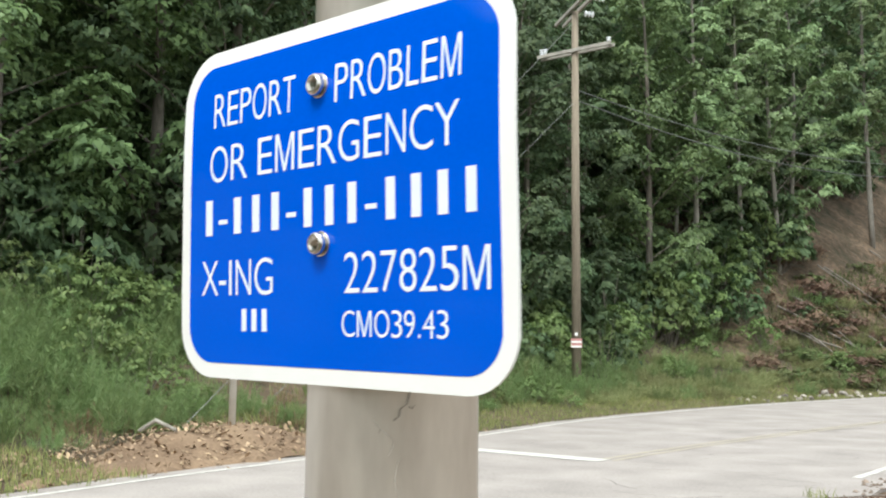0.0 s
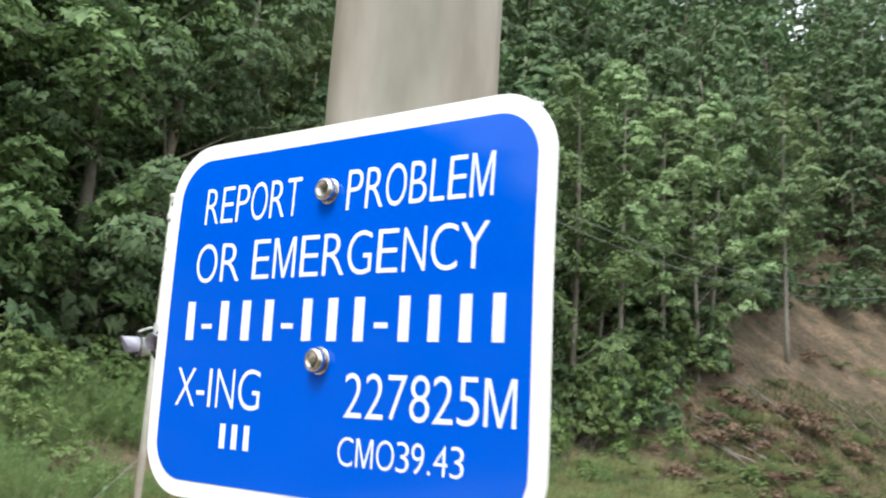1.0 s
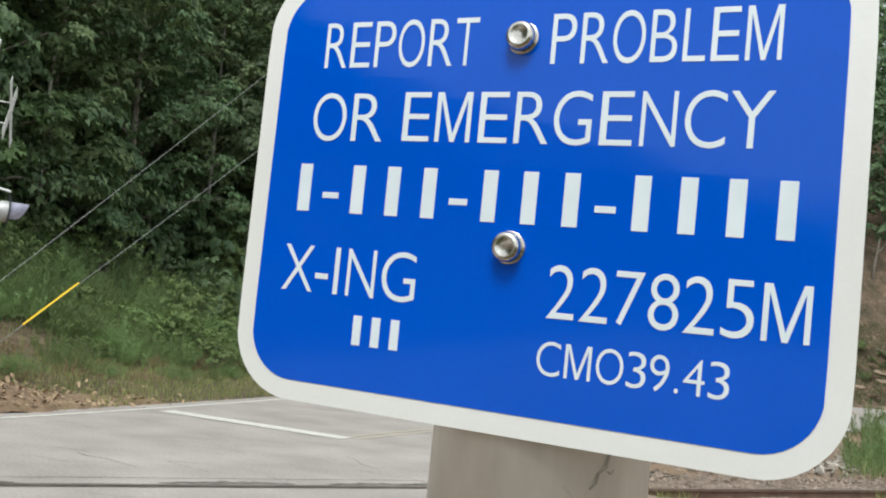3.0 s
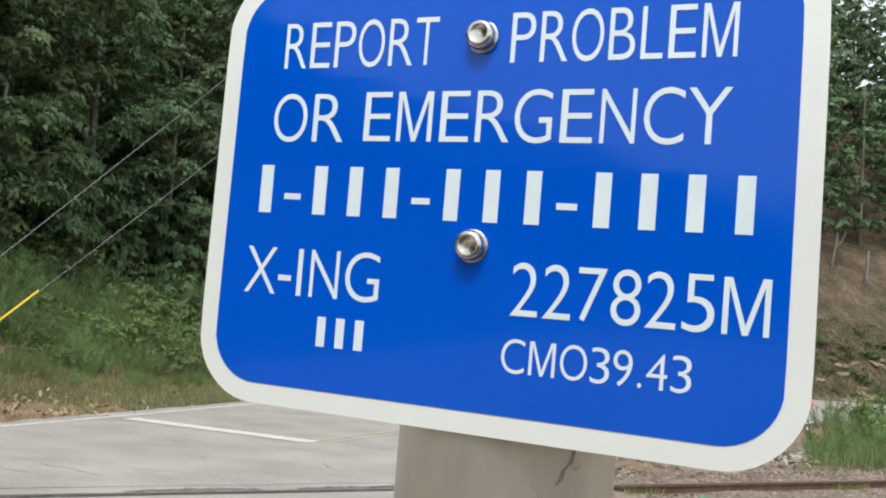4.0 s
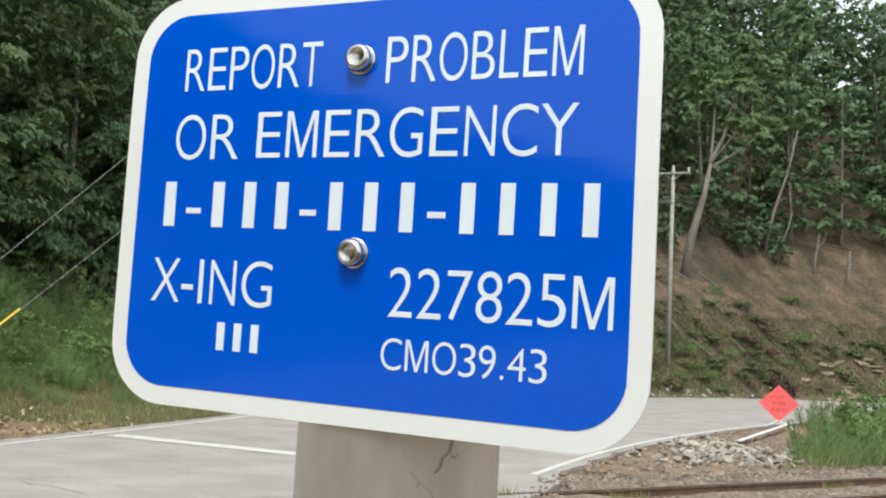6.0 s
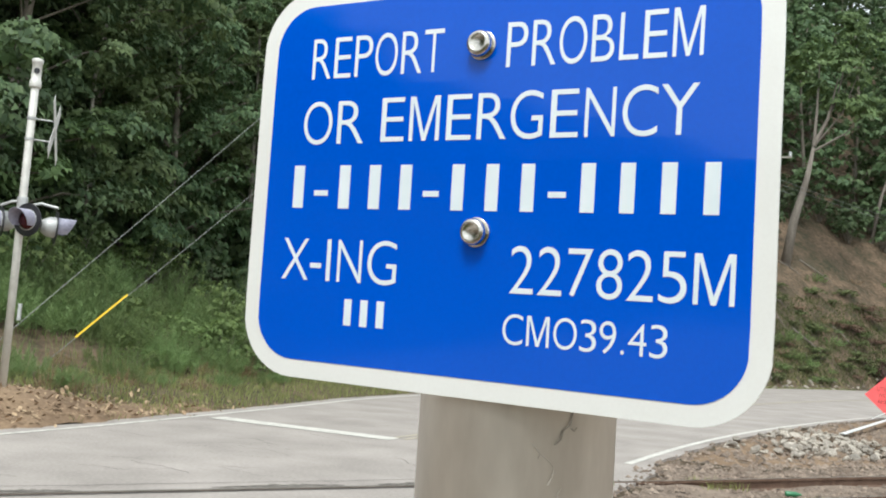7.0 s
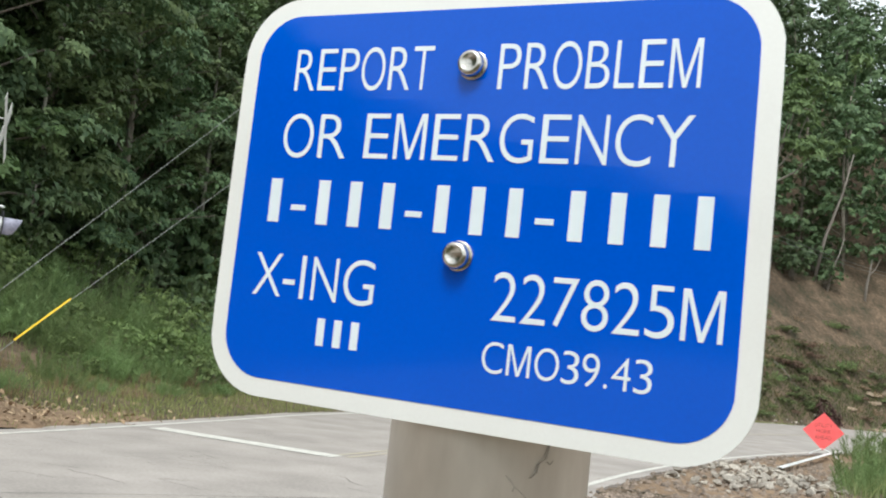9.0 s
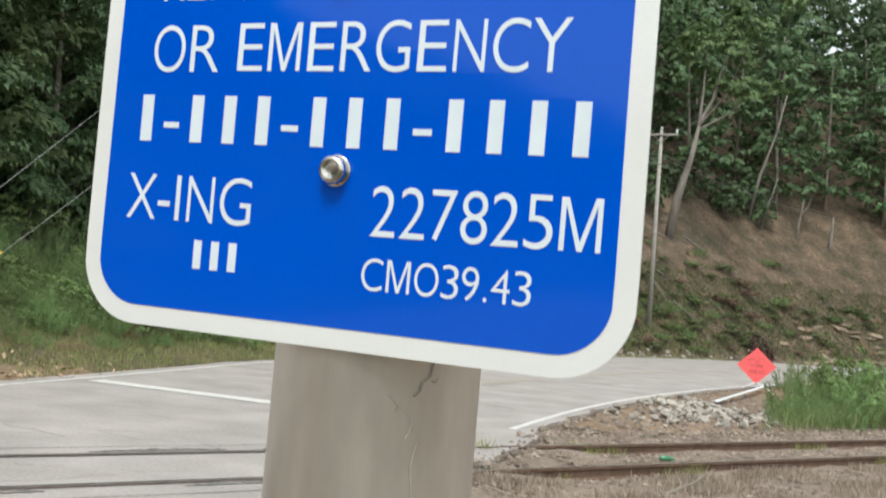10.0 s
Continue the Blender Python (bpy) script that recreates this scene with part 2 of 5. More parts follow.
def rounded_plate(bm, u0, v0, u1, v1, radius, y0, y1, seg=10):
    """A rounded plate in the xz plane from depth y0 (front) to y1 (back)."""
    loop = []
    for cx, cz, a0 in ((u1 - radius, v1 - radius, 0), (u0 + radius, v1 - radius, 90), (u0 + radius, v0 + radius, 180), (u1 - radius, v0 + radius, 270)):
        for k in range(seg + 1):
            a = radians(a0 + 90 * k / seg)
            loop.append((cx + radius * math.cos(a), cz + radius * math.sin(a)))
    f = [bm.verts.new((x, y0, z)) for x, z in loop]
    b = [bm.verts.new((x, y1, z)) for x, z in loop]
    bm.faces.new(f[::-1])
    bm.faces.new(b)
    n = len(loop)
    for k in range(n):
        bm.faces.new((f[k], f[(k + 1) % n], b[(k + 1) % n], b[k]))
    bmesh.ops.recalc_face_normals(bm, faces=bm.faces)
    return bm


# left, right and advance of plain sans capitals, in ems
GLYPHS = {"R": (.079, .698, .722), "E": (.079, .621, .667), "P": (.077, .622, .667), "O": (.048, .734, .778), "T": (.023, .59, .611), "B": (.073, .616, .667),
          "L": (.073, .521, .556), "M": (.074, .757, .833), "C": (.05, .681, .722), "N": (.076, .645, .722), "G": (.053, .708, .778), "Y": (.006, .661, .667),
          "I": (.093, .188, .278), "X": (.004, .66, .667), "U": (.079, .64, .722), "W": (.01, .93, .944), "K": (.073, .66, .667), "A": (.0, .667, .667), "H": (.079, .64, .722),
          "D": (.079, .67, .722), "-": (.032, .302, .333), ".": (.091, .191, .278), "2": (.03, .503, .556), "7": (.047, .51, .556), "8": (.04, .512, .556), "5": (.041, .517, .556), "3": (.042, .513, .556),
          "9": (.042, .511, .556), "4": (.013, .508, .556)}
FLAT = {"-": (0.30, 0.42), ".": (0.0, 0.14)}
# the capital with upright stems is drawn as one outline
GLYPH_MESH = {"M": ([(0, 0), (0, 1), (0.18, 1), (0.5, 0.17), (0.82, 1), (1, 1), (1, 0), (0.875, 0), (0.875, 0.85), (0.56, 0), (0.44, 0), (0.125, 0.85), (0.125, 0)], [tuple(range(13))])}


def glyph(ch):
    """The outline of one character, filled, in a unit box."""
    if ch not in GLYPH_MESH:
        cu = bpy.data.curves.new("glyph", "FONT")
        cu.body, cu.size, cu.resolution_u, cu.offset = ch, 1.0, 6, -0.009
        tmp = bpy.data.objects.new("glyph", cu)
        scene.collection.objects.link(tmp)
        me = bpy.data.meshes.new_from_object(tmp.evaluated_get(bpy.context.evaluated_depsgraph_get()))
        bpy.data.objects.remove(tmp)
        xs, ys = [v.co.x for v in me.vertices], [v.co.y for v in me.vertices]
        x0, x1, z0, z1 = min(xs), max(xs), min(ys), max(ys)
        GLYPH_MESH[ch] = ([((v.co.x - x0) / (x1 - x0), (v.co.y - z0) / (z1 - z0)) for v in me.vertices], [tuple(p.vertices) for p in me.polygons])
        bpy.data.meshes.remove(me)
    return GLYPH_MESH[ch]


def lettering(text, u0, v0, u1, v1, y, material, parent, depth=0.0003, name="lettering"):
    """A word set in a box of the xz plane, letter by letter."""
    spans, pen = [], 0.0
    for ch in text:
        l, r, adv = GLYPHS[ch]
        spans.append((pen + l, pen + r))
        pen += adv
    s0, s1 = spans[0][0], spans[-1][1]
    verts, faces = [], []
    for ch, (l, r) in zip(text, spans):
        pts, polys = glyph(ch)
        lo, hi = FLAT.get(ch, (0.0, 1.0))
        over = 0.015 if ch in "OCG2358906" else 0.0
        k = len(verts)
        for px, pz in pts:
            x = l + px * (r - l)
            z = lo - over + pz * (hi - lo + 2 * over)
            verts.append((u0 + (x - s0) / (s1 - s0) * (u1 - u0), y - depth, v0 + z * (v1 - v0)))
        faces += [tuple(i + k for i in p) for p in polys]
    return raw(name, verts, faces, material, parent)


def smooth01(x, a, b):
    t = np.clip((x - a) / (b - a), 0, 1)
    return t * t * (3 - 2 * t)


def spline(points, step=0.5):
    """A smooth line through plan points, evenly stepped."""
    p = np.array(points, float)
    out = []
    for i in range(len(p) - 1):
        p0, p1, p2, p3 = p[max(i - 1, 0)], p[i], p[i + 1], p[min(i + 2, len(p) - 1)]
        n = max(2, int(np.linalg.norm(p2 - p1) / step))
        for k in range(n):
            t = k / n
            out.append(0.5 * (2 * p1 + (p2 - p0) * t + (2 * p0 - 5 * p1 + 4 * p2 - p3) * t * t + (3 * p1 - p0 - 3 * p2 + p3) * t ** 3))
    out.append(p[-1])
    return np.array(out)


def ribbon(bm, line, left, right, z):
    """A flat strip along a plan line, from offset left to offset right."""
    d = np.gradient(line, axis=0)
    d /= np.linalg.norm(d, axis=1)[:, None]
    nrm = np.stack([-d[:, 1], d[:, 0]], 1)
    a, b = line + nrm * left, line + nrm * right
    va = [bm.verts.new((x, y, z)) for x, y in a]
    vb = [bm.verts.new((x, y, z)) for x, y in b]
    for k in range(len(line) - 1):
        bm.faces.new((vb[k], vb[k + 1], va[k + 1], va[k]))
    return bm


# ---- plan ----
LEFT_EDGE = spline([(-5.5, -22), (-7.6, -10), (-9.4, 0), (-10.1, 4.6), (-10.5, 6.7), (-10.95, 10), (-11.9, 15.2), (-12.75, 19.5), (-13.1, 24), (-13.1, 30), (-12.6, 37), (-11.4, 46), (-9.9, 55), (-7.0, 66), (-2.0, 77), (7, 88), (24, 99), (60, 112), (140, 130)])
RIGHT_EDGE = spline([(-3.95, 12.9), (-4.06, 16.4), (-3.98, 20), (-3.72, 23.5), (-3.05, 29), (-1.9, 35.5), (0.0, 44), (2.8, 54), (7.0, 64), (14, 74), (28, 86), (62, 99), (142, 117)])
CENTRE = spline([(-7.5, 12.4), (-7.6, 16), (-7.5, 20), (-7.3, 24), (-6.9, 30), (-6.2, 37), (-4.8, 46), (-2.4, 56), (1.6, 66), (9, 78), (26, 92)])
EDGE_D = np.gradient(LEFT_EDGE, axis=0)
EDGE_D /= np.linalg.norm(EDGE_D, axis=1)[:, None]
EDGE_N = np.stack([-EDGE_D[:, 1], EDGE_D[:, 0]], 1)

COARSE, COARSE_N = LEFT_EDGE[::2], EDGE_N[::2]
SIDE_Y = np.concatenate([[-22, -10, 0, 5, 9, 12.5], RIGHT_EDGE[:, 1]])
SIDE_X = np.concatenate([[2.5, -0.5, -2.6, -3.1, -3.2, -3.35], RIGHT_EDGE[:, 0] + 0.28])


def beyond(x, y):
    """How far a plan point lies outside the road's hill-side edge (negative: on the road side)."""
    x, y = np.atleast_1d(np.asarray(x, float)), np.atleast_1d(np.asarray(y, float))
    shape, x, y = x.shape, x.ravel(), y.ravel()
    best, sign = np.empty(len(x)), np.empty(len(x))
    for i in range(0, len(x), 4000):
        dx, dy = x[i:i + 4000, None] - COARSE[None, :, 0], y[i:i + 4000, None] - COARSE[None, :, 1]
        q = dx * dx + dy * dy
        k = np.argmin(q, axis=1)
        r = np.arange(len(k))
        best[i:i + 4000] = np.sqrt(q[r, k])
        sign[i:i + 4000] = np.sign(dx[r, k] * COARSE_N[k, 0] + dy[r, k] * COARSE_N[k, 1])
    best, sign = best.reshape(shape), sign.reshape(shape)
    return best * sign


def crest(a):
    """How high the wood's skyline stands, in degrees, by direction: the hill falls towards the valley."""
    return np.interp(a, (-20, -8.5, -8, -0.7, 1.8, 3.9, 13, 40), (50, 27, 25.4, 22.5, 20.9, 19.2, 15.6, 10))


def height(x, y):
    """The ground's height: flat by the road, a wooded slope, and a steep cut bank farther along."""
    x, y = np.atleast_1d(np.asarray(x, float)), np.atleast_1d(np.asarray(y, float))
    d = np.where(y < -22, -5.5 - x, beyond(x, y))
    soft = 0.13 * np.clip(d - 0.9, 0, 3.2) + 0.42 * np.clip(d - 4.1, 0, 8) + 0.72 * np.clip(d - 12.1, 0, 55) + 0.2 * np.clip(d - 67, 0, 200)
    top = 9.0
    cut = 1.05 * np.clip(d - 1.2, 0, top) + 0.98 * np.clip(d - 1.2 - top, 0, 60) + 0.15 * np.clip(d - 70, 0, 200)
    w = smooth01(y, 38, 56)
    h = soft * (1 - w) + cut * w
    q = np.hypot(x, y)
    h = np.where(y > 60, np.minimum(h, 1.7 + q * np.tan(np.radians(crest(np.degrees(np.arctan2(x, y))) - 6.5))), h)
    rough = 0.10 * np.sin(0.9 * x + 1.3 * y) * np.sin(0.7 * y - 0.5 * x) + 0.22 * np.sin(0.23 * x + 2) * np.sin(0.31 * y + 0.4 * x)
    bumps = 0.16 * np.sin(1.9 * x + 0.7 * y + 1.3 * np.sin(0.8 * y)) * np.sin(1.6 * y - 1.1 * x) + 0.11 * np.sin(3.7 * x + 1.2 * np.sin(1.1 * y)) * np.sin(2.9 * y + 0.6 * x)
    h = h + rough * smooth01(d, 1.5, 6) + bumps * smooth01(d, 1.6, 3.5) * smooth01(y, 38, 50)
    side = np.interp(y, SIDE_Y, SIDE_X)
    return h - 0.035 - 0.12 * smooth01(x - side, 0.15, 0.9) * (d < 0)


def h1(x, y):
    return float(height(x, y)[0])


# ---- ground ----
def stretch_axis(a, b, step, lo, hi):
    mid = list(np.arange(a, b + 0.01, step))
    left, right, s = [], [], step
    x = a
    while x > lo:
        s *= 1.25
        x -= s
        left.append(x)
    s, x = step, b
    while x < hi:
        s *= 1.25
        x += s
        right.append(x)
    return np.array(left[::-1] + mid + right)


def build_ground():
    xs, ys = stretch_axis(-34, 8, 0.6, -900, 900), stretch_axis(0, 100, 0.7, -600, 1500)
    gx, gy = np.meshgrid(xs, ys)
    gz = height(gx.ravel(), gy.ravel())
    verts = np.stack([gx.ravel(), gy.ravel(), gz], 1)
    nx, ny = len(xs), len(ys)
    faces = [(j * nx + i, j * nx + i + 1, (j + 1) * nx + i + 1, (j + 1) * nx + i) for j in range(ny - 1) for i in range(nx - 1)]
    g = raw("ground", verts, faces, HILL, smooth=True)
    tagged(g, "brown earth hillside with leaf litter and sparse green weeds", "ground", kind="structure")


build_ground()


def build_road():
    bm = bmesh.new()
    right = [(2.5, -22), (-0.5, -10), (-2.6, 0), (-3.1, 5), (-3.2, 9), (-3.35, 12.5)]
    line = np.vstack([spline(right), RIGHT_EDGE + np.array([0.28, 0])])
    a = [bm.verts.new((LEFT_EDGE[k, 0] + EDGE_N[k, 0] * (0.42 + 0.1 * noise.noise((k * 0.37, 3, 1))), LEFT_EDGE[k, 1] + EDGE_N[k, 1] * 0.42, 0)) for k in range(len(LEFT_EDGE))]
    s = np.concatenate([[0], np.cumsum(np.linalg.norm(np.diff(line, axis=0), axis=1))])
    # pair points of equal travel along both edges
    sl = np.concatenate([[0], np.cumsum(np.linalg.norm(np.diff(LEFT_EDGE, axis=0), axis=1))])
    u = sl / sl[-1] * s[-1]
    rx, ry = np.interp(u, s, line[:, 0]), np.interp(u, s, line[:, 1])
    b = []
    for k in range(len(u)):
        jag = 0.14 * noise.noise((u[k] * 1.7, 7, 2)) + 0.06 * noise.noise((u[k] * 6, 1, 5))
        b.append(bm.verts.new((rx[k] + jag, ry[k], 0)))
    rows = []
    for k in range(len(u)):
        rows.append([a[k]] + [bm.verts.new(a[k].co.lerp(b[k].co, f)) for f in (0.2, 0.4, 0.6, 0.8)] + [b[k]])
    for r0, r1 in zip(rows, rows[1:]):
        for k in range(5):
            bm.faces.new((r0[k], r0[k + 1], r1[k + 1], r1[k]))
    ext = bmesh.ops.extrude_face_region(bm, geom=list(bm.faces))
    for v in [g for g in ext["geom"] if isinstance(g, bmesh.types.BMVert)]:
        v.co.z = -0.12
    bmesh.ops.recalc_face_normals(bm, faces=bm.faces)
    road = part("road", bm, ASPHALT)
    tagged(road, "worn pale grey asphalt road with patched cracks", "road", kind="structure")
    for name, line, l, r, mat, lab in (
            ("edge_line", LEFT_EDGE[20:], 0.055, -0.055, LINE_WHITE, "thin worn white edge line painted on asphalt"),
            ("edge_line", RIGHT_EDGE, 0.06, -0.06, LINE_WHITE, "white edge line painted on asphalt"),
            ("centre_line", CENTRE, 0.16, 0.06, LINE_YELLOW, "faded yellow centre line on asphalt"),
            ("centre_line", CENTRE, -0.06, -0.16, LINE_YELLOW, "faded yellow centre line on asphalt")):
        bm = bmesh.new()
        ribbon(bm, line, l, r, 0.005)
        tagged(part(name, bm, mat), lab, "road marking", kind="structure")
    bm = bmesh.new()
    ribbon(bm, spline([(-11.0, 12.15), (-9.2, 12.22), (-7.5, 12.3)], 0.3), 0.21, -0.21, 0.006)
    tagged(part("stop_line", bm, LINE_WHITE), "worn white stop line across one lane", "road marking", kind="structure")


build_road()


def build_cracks():
    rng = random.Random(3)
    for k in range(170):
        x, y = rng.uniform(-10.5, -3.6), rng.uniform(3, 22)
        along = rng.random() < 0.5
        ang = math.atan2(0.85, 0.525) if along else rng.uniform(-0.4, 0.4)
        n, pts = rng.randint(3, 8), []
        for i in range(n):
            pts.append((x, y))
            x += 0.16 * math.cos(ang) + rng.gauss(0, 0.06)
            y += 0.16 * math.sin(ang) + rng.gauss(0, 0.06)
        line = np.array(pts)
        if beyond(line[:, 0], line[:, 1]).max() > -0.2 or line[:, 0].max() > -3.7:
            continue
        bm = bmesh.new()
        w = rng.uniform(0.0015, 0.0045)
        ribbon(bm, line, w, -w, 0.0045)
        tagged(part("road_crack", bm, SEAM), "thin dark crack in the asphalt", "crack", "road cracks", "structure")


build_cracks()


def build_broken_edges():
    """Patches where the asphalt has crumbled along the rail."""
    rng = random.Random(12)
    d, n = np.array((0.525, 0.851)), np.array((-0.851, 0.525))
    for s0, off, ln in ((-1.5, 0.84, 1.1), (-2.9, 0.83, 0.6), (0.9, 0.85, 1.4), (2.7, 0.84, 1.2), (3.6, 0.86, 0.9), (1.2, -0.86, 1.0), (-0.6, -0.85, 0.7)):
        m = 24
        line = np.array([np.array((-5.94, 5.56)) + d * (s0 + ln * k / m) + n * off for k in range(m + 1)])
        bm = bmesh.new()
        wl_ = [0.012 + math.sin(math.pi * k / m) * (0.03 + 0.11 * rng.random()) for k in range(m + 1)]
        va = [bm.verts.new((*(p + n * w), 0.0062)) for p, w in zip(line, wl_)]
        vb = [bm.verts.new((*(p - n * 0.03 * rng.random()), 0.0062)) for p, w in zip(line, wl_)]
        for k in range(m):
            bm.faces.new((vb[k], vb[k + 1], va[k + 1], va[k]))
        tagged(part("broken_edge", bm, CRUMBLED), "dark crumbled patch of asphalt beside the rail", "patch", "broken patches", "structure")
    # the long joint beside the far rail
    for off in (1.12, -1.15):
        line = np.array([np.array((-5.94, 5.56)) + d * s0 + n * (off + 0.03 * noise.noise((s0 * 1.5, off, 3)) + 0.012 * noise.noise((s0 * 7, off, 8))) for s0 in np.arange(-6, 4.6, 0.12)])
        bm = bmesh.new()
        ribbon(bm, line, 0.007, -0.007, 0.0048)
        tagged(part("road_crack", bm, SEAM), "long dark joint in the asphalt along the rail", "crack", "road cracks", "structure")


build_broken_edges()

# ---- railway ----
TRACK_A, TRACK_B = Vector((-5.94, 5.56, 0)), Vector((1.05, 16.88, 0))
TRACK_D = (TRACK_B - TRACK_A).normalized()
TRACK_N = Vector((-TRACK_D.y, TRACK_D.x, 0))
GAUGE = 1.40


def track_point(s, off, z=0.0):
    return TRACK_A + TRACK_D * s + TRACK_N * off + Vector((0, 0, z))


def build_track():
    track = thing("railway_track", Matrix(), "rusty steel railway track crossing the road at an angle", "railway track")
    prof = [(-0.065, -0.15), (0.065, -0.15), (0.065, -0.138), (0.012, -0.118), (0.012, -0.04), (0.036, -0.03), (0.036, -0.004), (0.03, 0), (-0.03, 0), (-0.036, -0.004), (-0.036, -0.03), (-0.012, -0.04), (-0.012, -0.118), (-0.065, -0.138)]
    for side in (-1, 1):
        bm = bmesh.new()
        rings = []
        for s in (-14, 5.2, 40):
            z = 0.008
            rings.append([bm.verts.new(track_point(s, side * GAUGE / 2 + px, pz + z)) for px, pz in prof])
        n = len(prof)
        for r0, r1 in zip(rings, rings[1:]):
            for k in range(n):
                bm.faces.new((r0[k], r0[(k + 1) % n], r1[(k + 1) % n], r1[k]))
        bmesh.ops.recalc_face_normals(bm, faces=bm.faces)
        rail = part("rail", bm, RAIL_STEEL, track)
        bm = bmesh.new()
        q = [track_point(s, side * GAUGE / 2 + o, 0.0105) for s, o in ((-14, -0.028), (5.2, -0.028), (40, -0.028), (40, 0.028), (5.2, 0.028), (-14, 0.028))]
        v = [bm.verts.new(p) for p in q]
        bm.faces.new((v[0], v[5], v[4], v[1]))
        bm.faces.new((v[1], v[4], v[3], v[2]))
        part("rail_head", bm, RAIL_TOP, rail, "worn shiny rail head")
    # dark flangeways beside the rails in the road
    for side in (-1, 1):
        bm = bmesh.new()
        pts = [track_point(s, side * GAUGE / 2 - side * 0.062 + 0.015 * noise.noise((s * 2, side, 0))) for s in np.arange(-10, 4.7, 0.25)]
        ribbon(bm, np.array([(p.x, p.y) for p in pts]), 0.024, -0.024, 0.007)
        part("flangeway", bm, SEAM, track, "dark dirt-filled groove beside the rail")
        bm = bmesh.new()
        pts = [track_point(s, side * GAUGE / 2 + side * 0.052 + 0.012 * noise.noise((s * 2, side, 4))) for s in np.arange(-10, 4.7, 0.25)]
        ribbon(bm, np.array([(p.x, p.y) for p in pts]), 0.011, -0.011, 0.007)
        part("flangeway", bm, SEAM, track)


build_track()


def build_beds():
    """Loose ground: ballast along the track, bare dirt by the road's far corner, the near verge."""
    def sheet(name, xs, ys, inside, z, mat, label, amp):
        vs, fs, idx = [], [], {}
        step = xs[1] - xs[0]
        for j, y in enumerate(ys):
            for i, x in enumerate(xs):
                idx[i, j] = len(vs)
                rim = sum(not inside(x + a * step * r, y + b * step * r) for r in (1.2, 2.4) for a, b in ((1, 0), (-1, 0), (0, 1), (0, -1))) / 8
                vs.append((x, y, z(x, y) - 0.3 * rim + (1 - rim) * (amp * noise.noise((x * 1.7, y * 1.7, 0)) + amp * 0.6 * noise.noise((x * 6, y * 6, 3)))))
        for j in range(len(ys) - 1):
            for i in range(len(xs) - 1):
                if inside((xs[i] + xs[i + 1]) / 2, (ys[j] + ys[j + 1]) / 2):
                    fs.append((idx[i, j], idx[i + 1, j], idx[i + 1, j + 1], idx[i, j + 1]))
        tagged(raw(name, vs, fs, mat, smooth=True), label, "ground", kind="structure")

    def right_of_road(x, y):
        if y < 12.8:
            return x > np.interp(y, [-22, -10, 0, 5, 9, 12.8], [2.5, -0.5, -2.6, -3.1, -3.2, -3.4]) - 0.1
        return x > np.interp(y, RIGHT_EDGE[:, 1], RIGHT_EDGE[:, 0]) + 0.1

    def bed(x, y):
        return h1(x, y) + 0.035

    sheet("ballast_bed", np.arange(-3.7, 14, 0.16), np.arange(-1, 40, 0.16), lambda x, y: right_of_road(x, y) and -9.5 < (Vector((x, y, 0)) - TRACK_A).dot(TRACK_N) < 2.4, bed, BALLAST, "brown and grey railway ballast and gravel beside the rails", 0.035)
    sheet("dirt_bed", np.arange(-4.2, 10, 0.2), np.arange(11, 42, 0.2), lambda x, y: right_of_road(x, y) and (Vector((x, y, 0)) - TRACK_A).dot(TRACK_N) > 2.3, lambda x, y: h1(x, y) + 0.035, GRAVEL_DIRT, "bare brown dirt strewn with gravel beside the road", 0.045)
    sheet("dirt_verge", np.arange(-16, -8.5, 0.2), np.arange(-4, 13.5, 0.2), lambda x, y: 0.35 < beyond(x, y)[0] < 2.6 - 0.12 * max(0, y - 6) - 0.55 * max(0, 7.2 - y), lambda x, y: h1(x, y) + 0.03 + 0.32 * math.exp(-((x + 12.5) ** 2 / 1.5 + (y - 9.0) ** 2 / 3.0)), GRAVEL_DIRT, "orange-brown dirt heap and rubble at the road's verge", 0.11)


build_beds()


